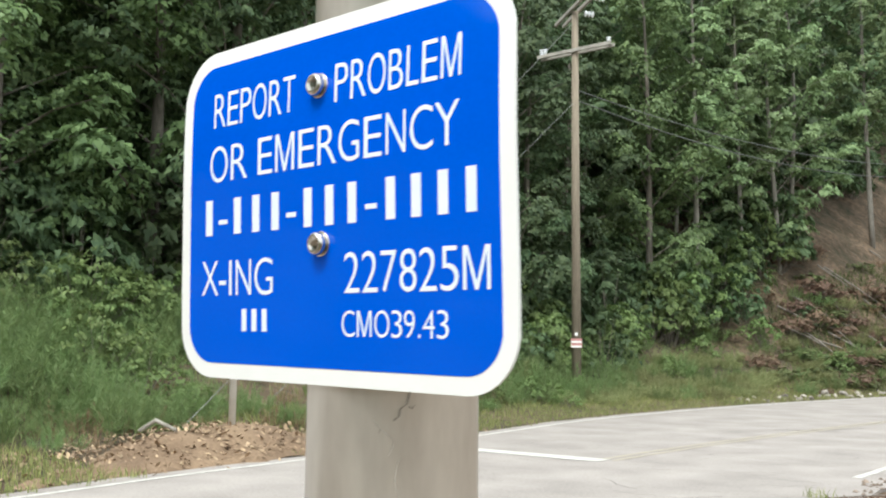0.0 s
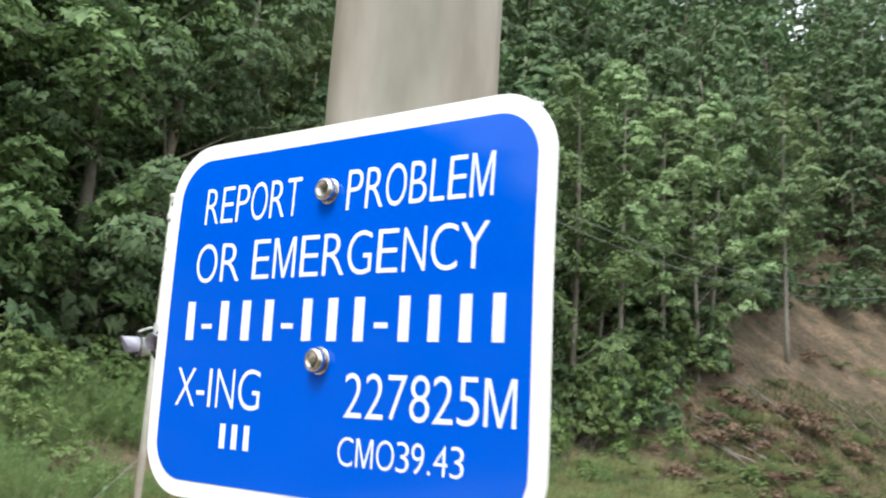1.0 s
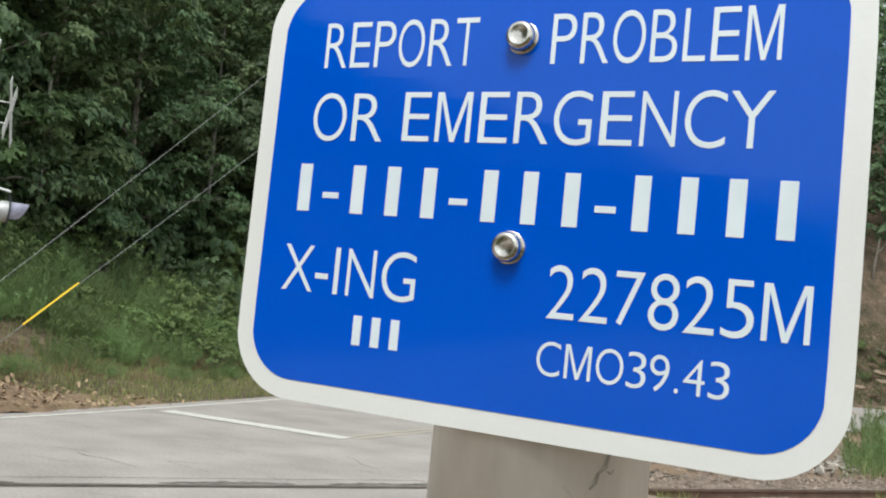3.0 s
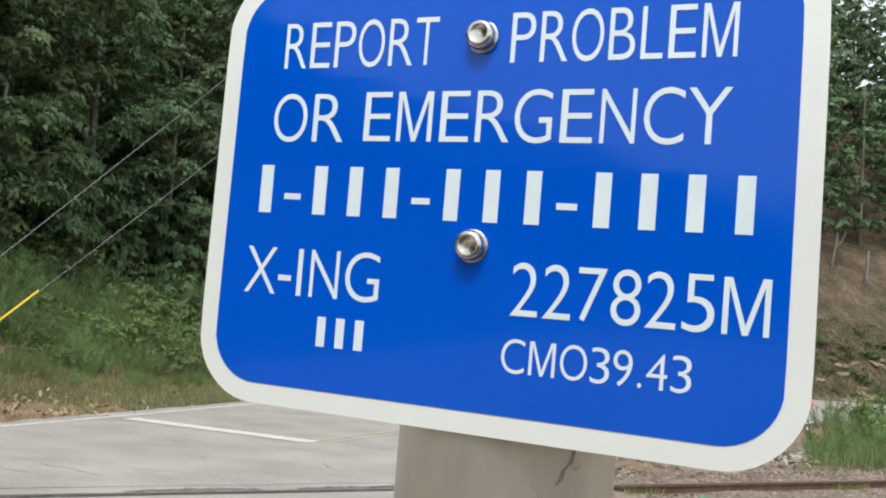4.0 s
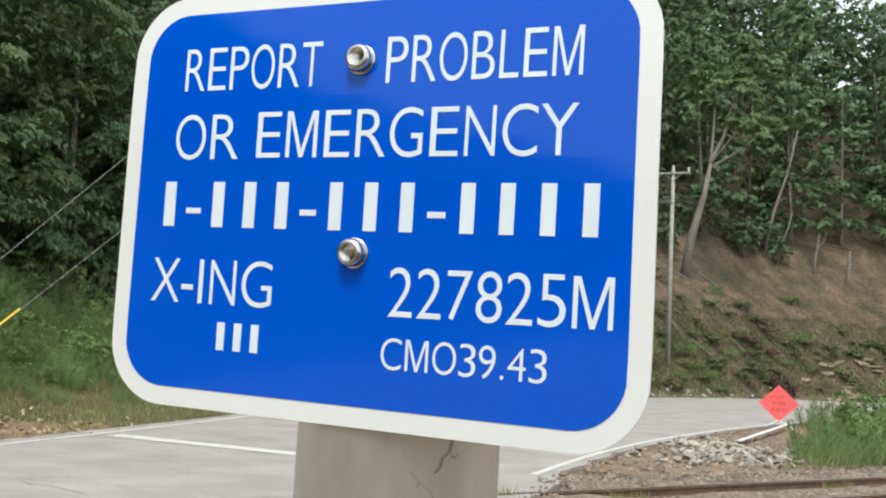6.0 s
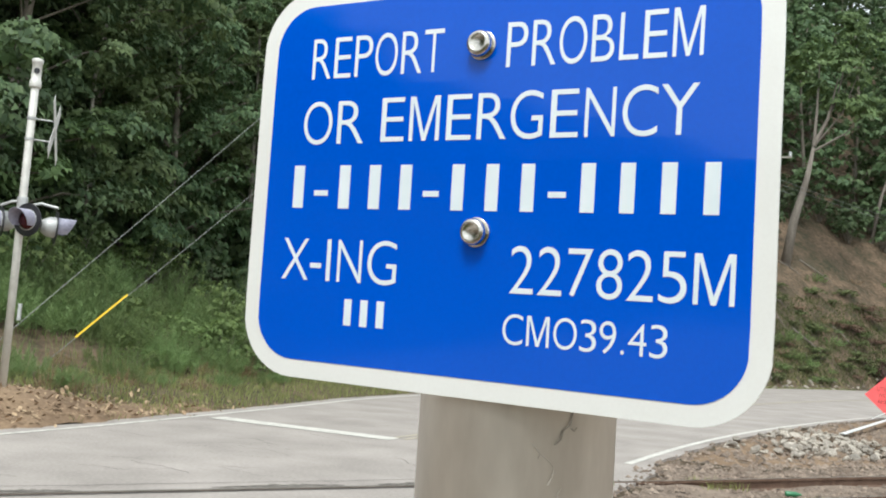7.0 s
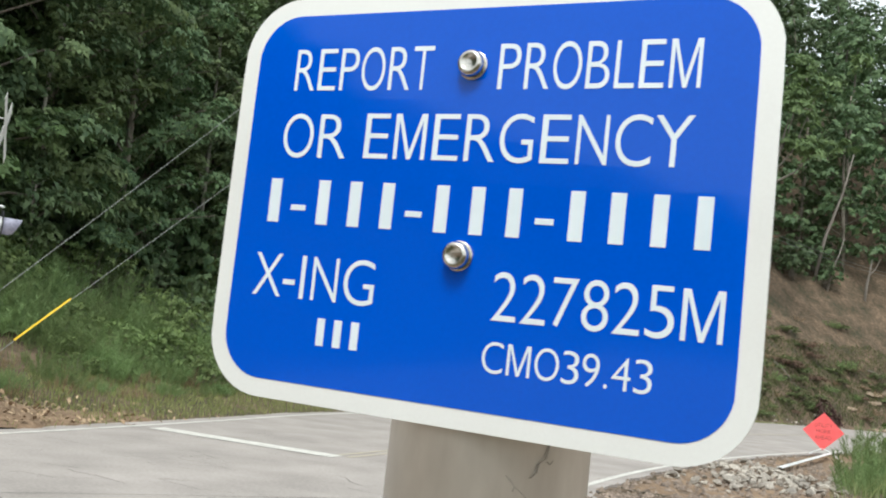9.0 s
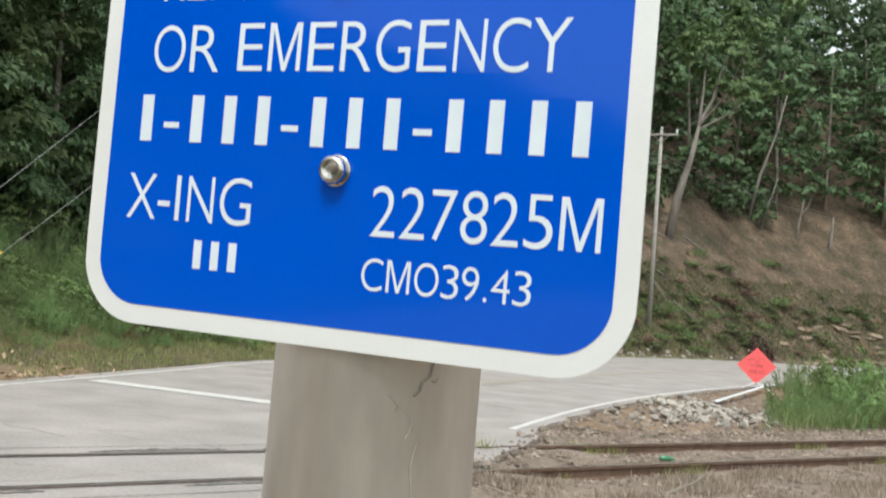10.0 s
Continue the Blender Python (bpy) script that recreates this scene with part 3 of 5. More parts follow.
# ---- the notice sign and its mast ----
def build_near_mast():
    mast = thing("signal_mast", pose(0, 0.0665, 0), "beige-grey round metal signal mast with vertical streaks and cracks", "mast")
    bm = bmesh.new()
    lathe(bm, [(0.0585, -0.2), (0.0585, 4.4), (0.056, 4.42)], 64)
    tube_ob = part("tube", bm, MAST_GREY, mast, smooth=True)
    bm = bmesh.new()
    lathe(bm, [(0.16, -0.2), (0.16, -0.1), (0.085, -0.08), (0.08, 0.2), (0.0625, 0.21)], 32)
    part("base", bm, SIGNAL_GREY, mast)
    random.seed(5)

    def crack(points, w):
        b = bmesh.new()
        w *= 0.3
        va, vb = [], []
        for i, (ang, z) in enumerate(points):
            ww = w * (0.5 + random.random())
            for lst, s in ((va, -1), (vb, 1)):
                aa = radians(ang + s * ww)
                lst.append(b.verts.new((0.05885 * math.cos(aa), 0.05885 * math.sin(aa), z)))
        for k in range(len(points) - 1):
            b.faces.new((va[k], vb[k], vb[k + 1], va[k + 1]))
        part("crack", b, STAIN, tube_ob, "thin dark hairline crack")
    crack([(-34, 1.562), (-36, 1.553), (-37, 1.549), (-41, 1.546), (-42, 1.5415), (-45, 1.5385)], 1.6)
    crack([(-32, 1.5485), (-34, 1.546), (-36, 1.5475)], 1.6)
    crack([(-58, 1.539), (-56, 1.537), (-53, 1.5335), (-54, 1.531)], 1.0)
    crack([(-58, 1.5395), (-52, 1.5388), (-45, 1.539)], 0.4)
    crack([(-53, 1.5335), (-47, 1.529), (-45, 1.526), (-45.5, 1.522), (-48, 1.517)], 1.0)
    crack([(-40, 1.516), (-42, 1.513), (-43, 1.508), (-44, 1.502), (-42.5, 1.494), (-42, 1.484), (-43, 1.47)], 1.0)
    crack([(-70, 1.48), (-69, 1.45), (-72, 1.42), (-70, 1.39), (-73, 1.35)], 0.25)


build_near_mast()


def build_notice_sign():
    m = pose(0, 0, 1.65) @ pose(0, 0, 0, 3.0, 0, 0) @ pose(0, 0, 0, 0, 1.35, 0)
    sign = thing("notice_sign", m, "blue notice sign with white border and lettering bolted to the mast", "sign")
    u0, v0, u1, v1 = -0.1602, -0.0905, 0.1572, 0.1468
    e = 0.0108

    def bow(u, y, v):
        """The plate's top bends slightly back, a bend added to mirror the sky; its foot is a touch wider."""
        back = 0.55 * max(0.0, v - 0.035) ** 2
        k = 1 + back / 0.45
        return (0.2 + (u - 0.2) * k, y + back, -0.05 + (v + 0.05) * k)

    def bent(ob):
        for vert in ob.data.vertices:
            vert.co = bow(*vert.co)
        return ob

    def bent_plate(bm, a0, b0, a1, b1, radius, y0, y1):
        rows = []
        heights = [b0 + radius * (1 - math.cos(radians(k * 9))) for k in range(10)]
        heights += [b0 + radius + (b1 - b0 - 2 * radius) * k / 14 for k in range(1, 14)]
        heights += [b1 - radius * (1 - math.cos(radians(k * 9))) for k in range(9, -1, -1)]
        for v in heights:
            low, high = b0 + radius - v, v - (b1 - radius)
            q = max(low, high, 0.0)
            inset = radius - math.sqrt(max(0.0, radius * radius - q * q)) + 0.011 * (v + 0.03)
            rows.append([bm.verts.new((u, yy, v)) for u, yy in ((a0 + inset, y0), (a1 - inset, y0), (a1 - inset, y1), (a0 + inset, y1))])
        for r0, r1 in zip(rows, rows[1:]):
            for k in range(4):
                bm.faces.new((r0[k], r0[(k + 1) % 4], r1[(k + 1) % 4], r1[k]))
        bm.faces.new(rows[0])
        bm.faces.new(rows[-1])
        bmesh.ops.recalc_face_normals(bm, faces=bm.faces)
        return bm

    bm = bmesh.new()
    bent_plate(bm, u0, v0, u1, v1, 0.038, 0.0, 0.002)
    bent(part("plate", bm, SIGN_WHITE, sign, "white bordered aluminium plate"))
    bm = bmesh.new()
    bent_plate(bm, u0 + e, v0 + e, u1 - e, v1 - e, 0.0275, -0.0003, 0.0001)
    bent(part("blue_field", bm, SIGN_BLUE, sign, "glossy blue reflective sheeting"))
    y = -0.0003
    for text, a, b, c, d in (
            ("REPORT", -0.1202, 0.091, -0.0287, 0.1156), ("PROBLEM", 0.0109, 0.091, 0.1179, 0.1156),
            ("OR", -0.1237, 0.0512, -0.0795, 0.0768), ("EMERGENCY", -0.0674, 0.0518, 0.1172, 0.0774),
            ("X-ING", -0.1333, -0.0313, -0.0508, -0.0064), ("227825M", 0.0208, -0.0313, 0.1388, -0.0064),
            ("CMO39.43", 0.0183, -0.0588, 0.1078, -0.0428)):
        bent(lettering(text, a, b, c, d, y, LETTER_WHITE, sign))
    # a row of plain bars where a call number stands, and three for a company mark
    x, unit = -0.1352, 0.2715 / (11 * 0.556 + 3 * 0.333)
    for ch in "n-nnn-nnn-nnnn":
        bm = bmesh.new()
        w = (0.333 if ch == "-" else 0.556) * unit
        if ch == "-":
            box(bm, (w * 0.8, 0.0003, 0.0032), pose(x + w / 2, y - 0.00015, 0.0215))
        else:
            box(bm, (w * 0.36, 0.0003, 0.0258), pose(x + w / 2, y - 0.00015, 0.0252))
        bent(part("bar", bm, LETTER_WHITE, sign))
        x += w
    for k in range(3):
        bm = bmesh.new()
        box(bm, (0.0050, 0.0003, 0.0155), pose(-0.0882 + 0.0055 + k * 0.0113, y - 0.00015, -0.0489))
        bent(part("bar", bm, LETTER_WHITE, sign))
    for bu, bv in ((-0.0055, 0.105), (-0.0012, 0.0005)):
        bm = bmesh.new()
        t = pose(bu, bow(bu, -0.0003, bv)[1], bv, 90 - (3 if bv > 0.05 else 0))
        lathe(bm, [(0.0083, 0), (0.0083, 0.0008), (0.0078, 0.001)], 32, t)
        washer = part("washer", bm, STEEL, sign, "steel washer", True)
        bm = bmesh.new()
        lathe(bm, [(0.0073, 0.0009), (0.0075, 0.0045), (0.0071, 0.0060), (0.0060, 0.0070), (0.0047, 0.0073), (0.0043, 0.0069), (0.001, 0.0068)], 32, t)
        part("bolt", bm, STEEL, sign, "domed steel bolt head", True)
        bm = bmesh.new()
        lathe(bm, [(0.005, -0.022), (0.005, -0.001)], 16, t)
        part("shank", bm, STEEL, sign)


build_notice_sign()


# ---- crossing signal across the road ----
def build_signal():
    base = 0.28
    sig = thing("crossing_signal", pose(-12.62, 9.12, base), "pale grey railway crossing signal mast with unlit flashing lamps and crossbuck", "crossing signal")
    bm = bmesh.new()
    lathe(bm, [(0.06, 0), (0.06, 4.86), (0.05, 4.87)], 24)
    part("mast", bm, SIGNAL_WHITE, sig, smooth=True)
    bm = bmesh.new()
    box(bm, (0.75, 0.75, 0.4), pose(0, 0, -0.17), 0.03)
    part("foundation", bm, CONCRETE, sig, "concrete foundation block")
    bm = bmesh.new()
    lathe(bm, [(0.085, 4.82), (0.09, 4.84), (0.09, 4.93), (0.075, 4.95), (0.075, 5.2), (0.085, 5.21), (0.085, 5.27), (0.07, 5.285)], 24)
    bell = part("bell_housing", bm, SIGNAL_WHITE, sig, smooth=True)
    bm = bmesh.new()
    lathe(bm, [(0.045, 0), (0.045, 0.012), (0.035, 0.014)], 20, pose(0.81 * 0.075, -0.59 * 0.075, 5.08) @ Matrix.Rotation(radians(-36), 4, "Z") @ pose(0, 0, 0, 0, 90, 0))
    part("bell_mouth", bm, SIGNAL_BLACK, bell, "dark round opening")
    # crossbuck, faced along the road
    face = Vector((0.72, 0.694, 0))
    az = math.atan2(face.y, face.x)
    turn = Matrix.Rotation(az - math.pi / 2, 4, "Z")
    for k, (tilt, off) in enumerate(((45, 0.35), (-45, 0.365))):
        bm = bmesh.new()
        box(bm, (1.22, 0.004, 0.2), Matrix.Translation(face * off + Vector((0, 0, 4.17))) @ turn @ pose(0, 0, 0, 0, tilt, 0))
        part("crossbuck_blade", bm, SIGN_WHITE, sig, "weathered white crossbuck blade")
    for z in (4.0, 4.33):
        bm = bmesh.new()
        tube(bm, [face * 0.05 + Vector((0, 0, z)), face * 0.35 + Vector((0, 0, z - 0.01))], [0.012, 0.012], 8)
        part("bracket", bm, SIGNAL_GREY, sig)
        bm = bmesh.new()
        lathe(bm, [(0.072, z - 0.02), (0.072, z + 0.02)], 20)
        part("band", bm, SIGNAL_GREY, sig)

    def lamp(centre, aim, hood):
        d = Vector(aim).normalized()
        q = d.to_track_quat("Z", "Y").to_matrix().to_4x4()
        m = Matrix.Translation(centre) @ q
        holder = new("lamp")
        holder.parent = sig
        bm = bmesh.new()
        lathe(bm, [(0.03, -0.22), (0.1, -0.2), (0.155, -0.1), (0.165, 0.0), (0.165, 0.02)], 24, m)
        part("lamp_housing", bm, SIGNAL_GREY, holder, smooth=True)
        bm = bmesh.new()
        lathe(bm, [(0.25, 0.0), (0.255, 0.006), (0.25, 0.012)], 40, m)
        part("background_disc", bm, SIGNAL_BLACK, holder, "black round background disc")
        bm = bmesh.new()
        lathe(bm, [(0.15, 0.013), (0.15, 0.02), (0.09, 0.035), (0.01, 0.04)], 28, m)
        part("lens", bm, LENS_RED, holder, "unlit dark red lens", True)
        bm = bmesh.new()
        n, rows = 22, []
        for i in range(n + 1):
            a = radians(-125 + 250 * i / n)
            up = q.to_3x3().transposed() @ Vector((0, 0, 1))
            ca = math.atan2(up.y, up.x)
            length = hood * (0.55 + 0.45 * math.cos(a * 0.72))
            rows.append([bm.verts.new(m @ Vector((r * math.cos(ca + a), r * math.sin(ca + a), z))) for r, z in ((0.16, 0.012), (0.165, length), (0.16, length), (0.155, 0.012))])
        for r0, r1 in zip(rows, rows[1:]):
            for k in range(3):
                bm.faces.new((r0[k], r0[k + 1], r1[k + 1], r1[k]))
        part("hood", bm, HOOD_GREY, holder, "faded grey hood", True)

    side = Vector((0.81, 0.59, 0))
    lamp(side * 0.52 + Vector((0, 0, 2.64)), (0.5, 0.86, -0.02), 0.3)
    lamp(side * 0.1 + Vector((0.22, -0.16, 2.71)), (0.22, -0.97, -0.05), 0.3)
    lamp(side * -0.3 + Vector((-0.12, 0.1, 2.70)), (-0.4, -0.9, -0.05), 0.3)
    for a, b in ((-0.32, 0.02), (0.02, 0.54)):
        bm = bmesh.new()
        mid = (a + b) / 2
        tube(bm, [side * a + Vector((0, 0, 2.93)), side * mid + Vector((0, 0, 3.0)), side * b + Vector((0, 0, 2.95 if b > 0.1 else 3.02))], [0.022] * 3, 8)
        part("lamp_arm", bm, SIGNAL_GREY, sig)
    bm = bmesh.new()
    lathe(bm, [(0.075, 2.88), (0.08, 2.9), (0.08, 3.06), (0.075, 3.08)], 20)
    part("junction_collar", bm, SIGNAL_GREY, sig)
    bm = bmesh.new()
    box(bm, (0.1, 0.05, 0.26), Matrix.Translation((0.13, 0.06, 1.3)) @ turn, 0.008)
    part("plate_bracket", bm, SIGNAL_GREY, sig)


build_signal()


# ---- utility poles and wires ----
def insulator(bm, m, s=1.0):
    prof = []
    for k in range(3):
        z = 0.07 * k * s
        prof += [(0.03 * s, z), (0.065 * s, z + 0.015 * s), (0.065 * s, z + 0.035 * s), (0.03 * s, z + 0.05 * s)]
    lathe(bm, prof, 10, m)


def wire(a, b, sag, r=0.012, name="overhead_wire", label="thin overhead utility wire", mat=None, n=16):
    a, b = Vector(a), Vector(b)
    pts = [a.lerp(b, k / n) - Vector((0, 0, sag * 4 * (k / n) * (1 - k / n))) for k in range(n + 1)]
    bm = bmesh.new()
    tube(bm, pts, [r] * len(pts), 5)
    return tagged(part(name, bm, mat or WIRE), label, "wire")


P1 = Vector((-17.05, 26.0, 0))
P2 = Vector((-11.0, 64.0, 0))


def build_pole_one():
    z0 = h1(P1.x, P1.y)
    pole = thing("utility_pole", Matrix.Translation((P1.x, P1.y, z0)), "weathered wooden utility pole with two crossarms and white insulators", "utility pole", "utility poles")
    top = 13.35 - z0
    bm = bmesh.new()
    tube(bm, [(-0.03, 0, -0.3), (0, 0, top * 0.5), (0.04, 0, top)], [0.165, 0.14, 0.115], 16)
    part("shaft", bm, POLE_WOOD, pole, smooth=True)
    za = 11.95 - z0
    for axis, zc, length, tilt, gap in ((Vector((0.985, 0.14, 0)), za, 2.75, 0.02, 0.14), (Vector((0.86, -0.5, 0)), top + 0.06, 2.5, 0.12, 0.15)):
        nrm = Vector((-axis.y, axis.x, 0))
        for s in (-1, 1):
            bm = bmesh.new()
            mm = Matrix.Translation(Vector((0.04, 0, zc)) + nrm * s * gap) @ Matrix.Rotation(math.atan2(axis.y, axis.x), 4, "Z") @ pose(0, 0, 0, 0, -math.degrees(tilt), 0)
            box(bm, (length, 0.09, 0.12), mm, 0.008)
            part("crossarm", bm, GREY_WOOD, pole, "grey weathered wooden crossarm")
        for f in ((-0.47, -0.42, 0.45) if zc == za else ()):
            bm = bmesh.new()
            p = Vector((0.04, 0, zc + 0.06)) + axis * f * length
            insulator(bm, Matrix.Translation(p), 1.2)
            part("insulator", bm, PORCELAIN, pole, "white porcelain insulator")
    for k, (x, y, z) in enumerate(((0.5, -0.1, top - 0.2), (1.05, -0.3, top + 0.16))):
        bm = bmesh.new()
        insulator(bm, Matrix.Translation((x, y, z)) @ pose(0, 0, 0, 0, 105, 20), 1.7)
        part("strain_insulator", bm, PORCELAIN, pole, "row of white strain insulator bells")
    bm = bmesh.new()
    box(bm, (0.36, 0.012, 0.3), Matrix.Translation((0.09, -0.16, 2.03 - z0)) @ pose(0, 0, 0, 0, 0, 33), 0.002)
    pl = part("warning_plate", bm, PLATE_RED, pole, "small faded red and white warning plate")
    for k in range(2):
        bm = bmesh.new()
        box(bm, (0.34, 0.004, 0.06), Matrix.Translation((0.09 + 0.004, -0.171, 1.92 - z0 + 0.15 * k)) @ pose(0, 0, 0, 0, 0, 33))
        part("bar", bm, SIGN_WHITE, pl)
    bm = bmesh.new()
    box(bm, (0.1, 0.02, 0.1), Matrix.Translation((0.08, -0.15, 2.33 - z0)) @ pose(0, 0, 0, 0, 0, 33))
    part("tag", bm, SIGN_WHITE, pole, "small white tag")


def build_pole_two():
    z0 = h1(P2.x, P2.y)
    pole = thing("utility_pole", Matrix.Translation((P2.x, P2.y, z0)), "slim pale wooden utility pole with one crossarm on the cut bank", "utility pole", "utility poles")
    top = 15.25 - z0
    bm = bmesh.new()
    tube(bm, [(0, 0, -0.5), (0, 0, top)], [0.17, 0.115], 12)
    part("shaft", bm, GREY_WOOD, pole, smooth=True)
    bm = bmesh.new()
    box(bm, (2.3, 0.1, 0.12), Matrix.Translation((0, -0.12, top - 0.25)), 0.01)
    part("crossarm", bm, GREY_WOOD, pole)
    for x in (-1.05, 0, 1.05):
        bm = bmesh.new()
        insulator(bm, Matrix.Translation((x, -0.12 if x else 0, top - 0.19 if x else top)), 1.6)
        part("insulator", bm, PORCELAIN, pole, "white porcelain insulator")
    for s in (-1, 1):
        bm = bmesh.new()
        tube(bm, [(s * 0.55, -0.12, top - 0.3), (0, -0.12, top - 0.8)], [0.02, 0.02], 6)
        part("brace", bm, GREY_WOOD, pole)
    bm = bmesh.new()
    tube(bm, [(-0.9, -0.15, top - 2.2), (0, -0.15, top - 2.3), (1.3, -0.1, top - 2.75)], [0.02, 0.02, 0.02], 6)
    part("cable_bracket", bm, WIRE, pole)


build_pole_one()
build_pole_two()
for dz, sag in ((-1.4, 1.4), (-1.75, 1.7)):
    wire((P1.x + 0.15, P1.y, 11.95 + dz), (P2.x, P2.y, 15.0 + dz * 0.9), sag, 0.016)
    wire((P2.x, P2.y, 15.0 + dz * 0.9), (14, 150, 22 + dz), 2.0, 0.016)
ANCHOR_1, ANCHOR_2 = Vector((-15.07, 11.5, h1(-15.07, 11.5))), Vector((-13.5, 8.6, h1(-13.5, 8.6)))
wire((P1.x, P1.y, 10.2), ANCHOR_1, 0.05, 0.0065, "guy_wire", "taut grey steel guy wire from the utility pole", GUY_STEEL, 4)
wire((P1.x, P1.y, 13.0), ANCHOR_2, 0.05, 0.0065, "guy_wire", "taut grey steel guy wire from the utility pole", GUY_STEEL, 4)
GUY_D = (Vector((P1.x, P1.y, 10.2)) - ANCHOR_1).normalized()
wire(ANCHOR_1 + GUY_D * 1.3, ANCHOR_1 + GUY_D * 3.0, 0, 0.022, "guy_guard", "bright yellow plastic guy wire guard in the weeds", YELLOW, 2)


# ---- work sign, rocks, beam ----
def build_work_sign():
    s = thing("work_sign", pose(-1.93, 33.0, 0, 0, 0, 3), "faded coral diamond roadwork sign on a folding stand", "sign")
    bm = bmesh.new()
    r = 0.63
    vs = [(-r, 0), (0, -r * 0.96), (r, 0), (0, r * 0.96)]
    f = [bm.verts.new((x, 0, 0.74 + z)) for x, z in vs]
    b = [bm.verts.new((x, 0.012, 0.74 + z)) for x, z in vs]
    bm.faces.new(f)
    bm.faces.new(b[::-1])
    for k in range(4):
        bm.faces.new((f[k], b[k], b[(k + 1) % 4], f[(k + 1) % 4]))
    panel = part("panel", bm, CORAL, s)
    lettering("UTILITY", -0.27, 0.87, 0.27, 1.0, 0, INK, panel, 0.003)
    lettering("WORK", -0.23, 0.68, 0.23, 0.81, 0, INK, panel, 0.003)
    lettering("AHEAD", -0.25, 0.48, 0.25, 0.61, 0, INK, panel, 0.003)
    for k, (x, y) in enumerate(((-0.6, -0.5), (0.6, -0.5), (-0.6, 0.6), (0.6, 0.6))):
        bm = bmesh.new()
        tube(bm, [(0, 0.03, 0.2), (x, y, -0.12)], [0.018, 0.015], 8)
        part("leg", bm, PALE_METAL, s)
    bm = bmesh.new()
    tube(bm, [(0, 0.03, 0.08), (0, 0.03, 1.3)], [0.016, 0.012], 8)
    part("upright", bm, PALE_METAL, s)
    bm = bmesh.new()
    d = Vector((0.6, 8.6, 0)).normalized()
    m = Matrix.Translation((-1.95, 28.0, 0.06)) @ Matrix.Rotation(math.atan2(d.y, d.x), 4, "Z")
    for yy, zz, t in ((-0.044, 0, 20), (0, 0.012, 0), (0.044, 0, -20)):
        box(bm, (8.6, 0.05, 0.02), m @ pose(0, yy, zz, t, -0.6, 0))
    tagged(part("steel_beam", bm, PALE_METAL), "pale metal guardrail beam lying on the dirt", "beam")


build_work_sign()


def rock_mesh(seed, rough=0.35):
    bm = bmesh.new()
    bmesh.ops.create_icosphere(bm, subdivisions=2, radius=0.5)
    random.seed(seed)
    for _ in range(7):
        n = Vector((random.gauss(0, 1), random.gauss(0, 1), random.gauss(0, 1))).normalized()
        c = 0.24 + 0.16 * random.random()
        for v in bm.verts:
            k = v.co.dot(n)
            if k > c:
                v.co -= n * (k - c)
    for v in bm.verts:
        v.co *= 1 + rough * 0.3 * noise.noise(v.co * 3 + Vector((seed, 0, 0)))
    return mesh_of("rock", bm, ROCK)


ROCKS = [rock_mesh(k) for k in range(8)]
CLODS = [rock_mesh(k + 20) for k in range(4)]
for me in CLODS:
    me.materials[0] = CLOD


def build_rocks():
    pile = thing("rock_pile", Matrix(), "pile of pale broken limestone rocks on bare dirt", "rocks")
    random.seed(11)
    n = 0
    while n < 290:
        t = random.random()
        x = -3.2 + 2.4 * t + random.gauss(0, 0.45)
        y = 16.8 + 7 * random.random() + 2.5 * t
        if x < np.interp(y, RIGHT_EDGE[:, 1], RIGHT_EDGE[:, 0]) + 0.45 or x > -0.5 or (x > -2.2 and y > 23):
            continue
        s = min(0.36, 0.055 + abs(random.gauss(0, 0.085)))
        ob = new("rock", ROCKS[n % 8])
        ob.matrix_world = pose(x, y, h1(x, y) + 0.04 + s * 0.12 + 0.07 * random.random() * (s < 0.2), random.random() * 40, random.random() * 40, random.random() * 360) @ Matrix.Diagonal((s * 1.45, s, s * 0.7, 1))
        ob.parent = pile
        n += 1
    edge = thing("roadside_stones", Matrix(), "line of pale stones and rubble along the road's hill side", "rocks")
    for k in range(200):
        y = 31 + 45 * random.random()
        i = int(np.argmin(abs(LEFT_EDGE[:, 1] - y)))
        d = 1.2 + random.gauss(0, 0.3)
        p = LEFT_EDGE[i] + EDGE_N[i] * d
        s = 0.06 + abs(random.gauss(0, 0.14))
        ob = new("stone", ROCKS[k % 8])
        ob.matrix_world = pose(p[0], p[1], h1(*p) + s * 0.2, 0, random.random() * 60, random.random() * 360) @ Matrix.Diagonal((s * 1.3, s, s * 0.8, 1))
        ob.parent = edge
    heap = thing("verge_rubble", Matrix(), "broken clods and chips on the dirt heap", "rubble")
    for k in range(290):
        x, y = -12.3 + random.gauss(0, 0.7), 9 + random.gauss(0, 2.4)
        if not 0.5 < beyond(x, y)[0] < 2.6:
            continue
        s = 0.02 + abs(random.gauss(0, 0.03))
        ob = new("clod", CLODS[k % 4])
        z = h1(x, y) + 0.03 + 0.32 * math.exp(-((x + 12.5) ** 2 / 1.5 + (y - 9.0) ** 2 / 3.0))
        ob.matrix_world = pose(x, y, z + s * 0.15, 0, random.random() * 60, random.random() * 360) @ Matrix.Diagonal((s * 1.5, s, s * 0.6, 1))
        ob.parent = heap


build_rocks()


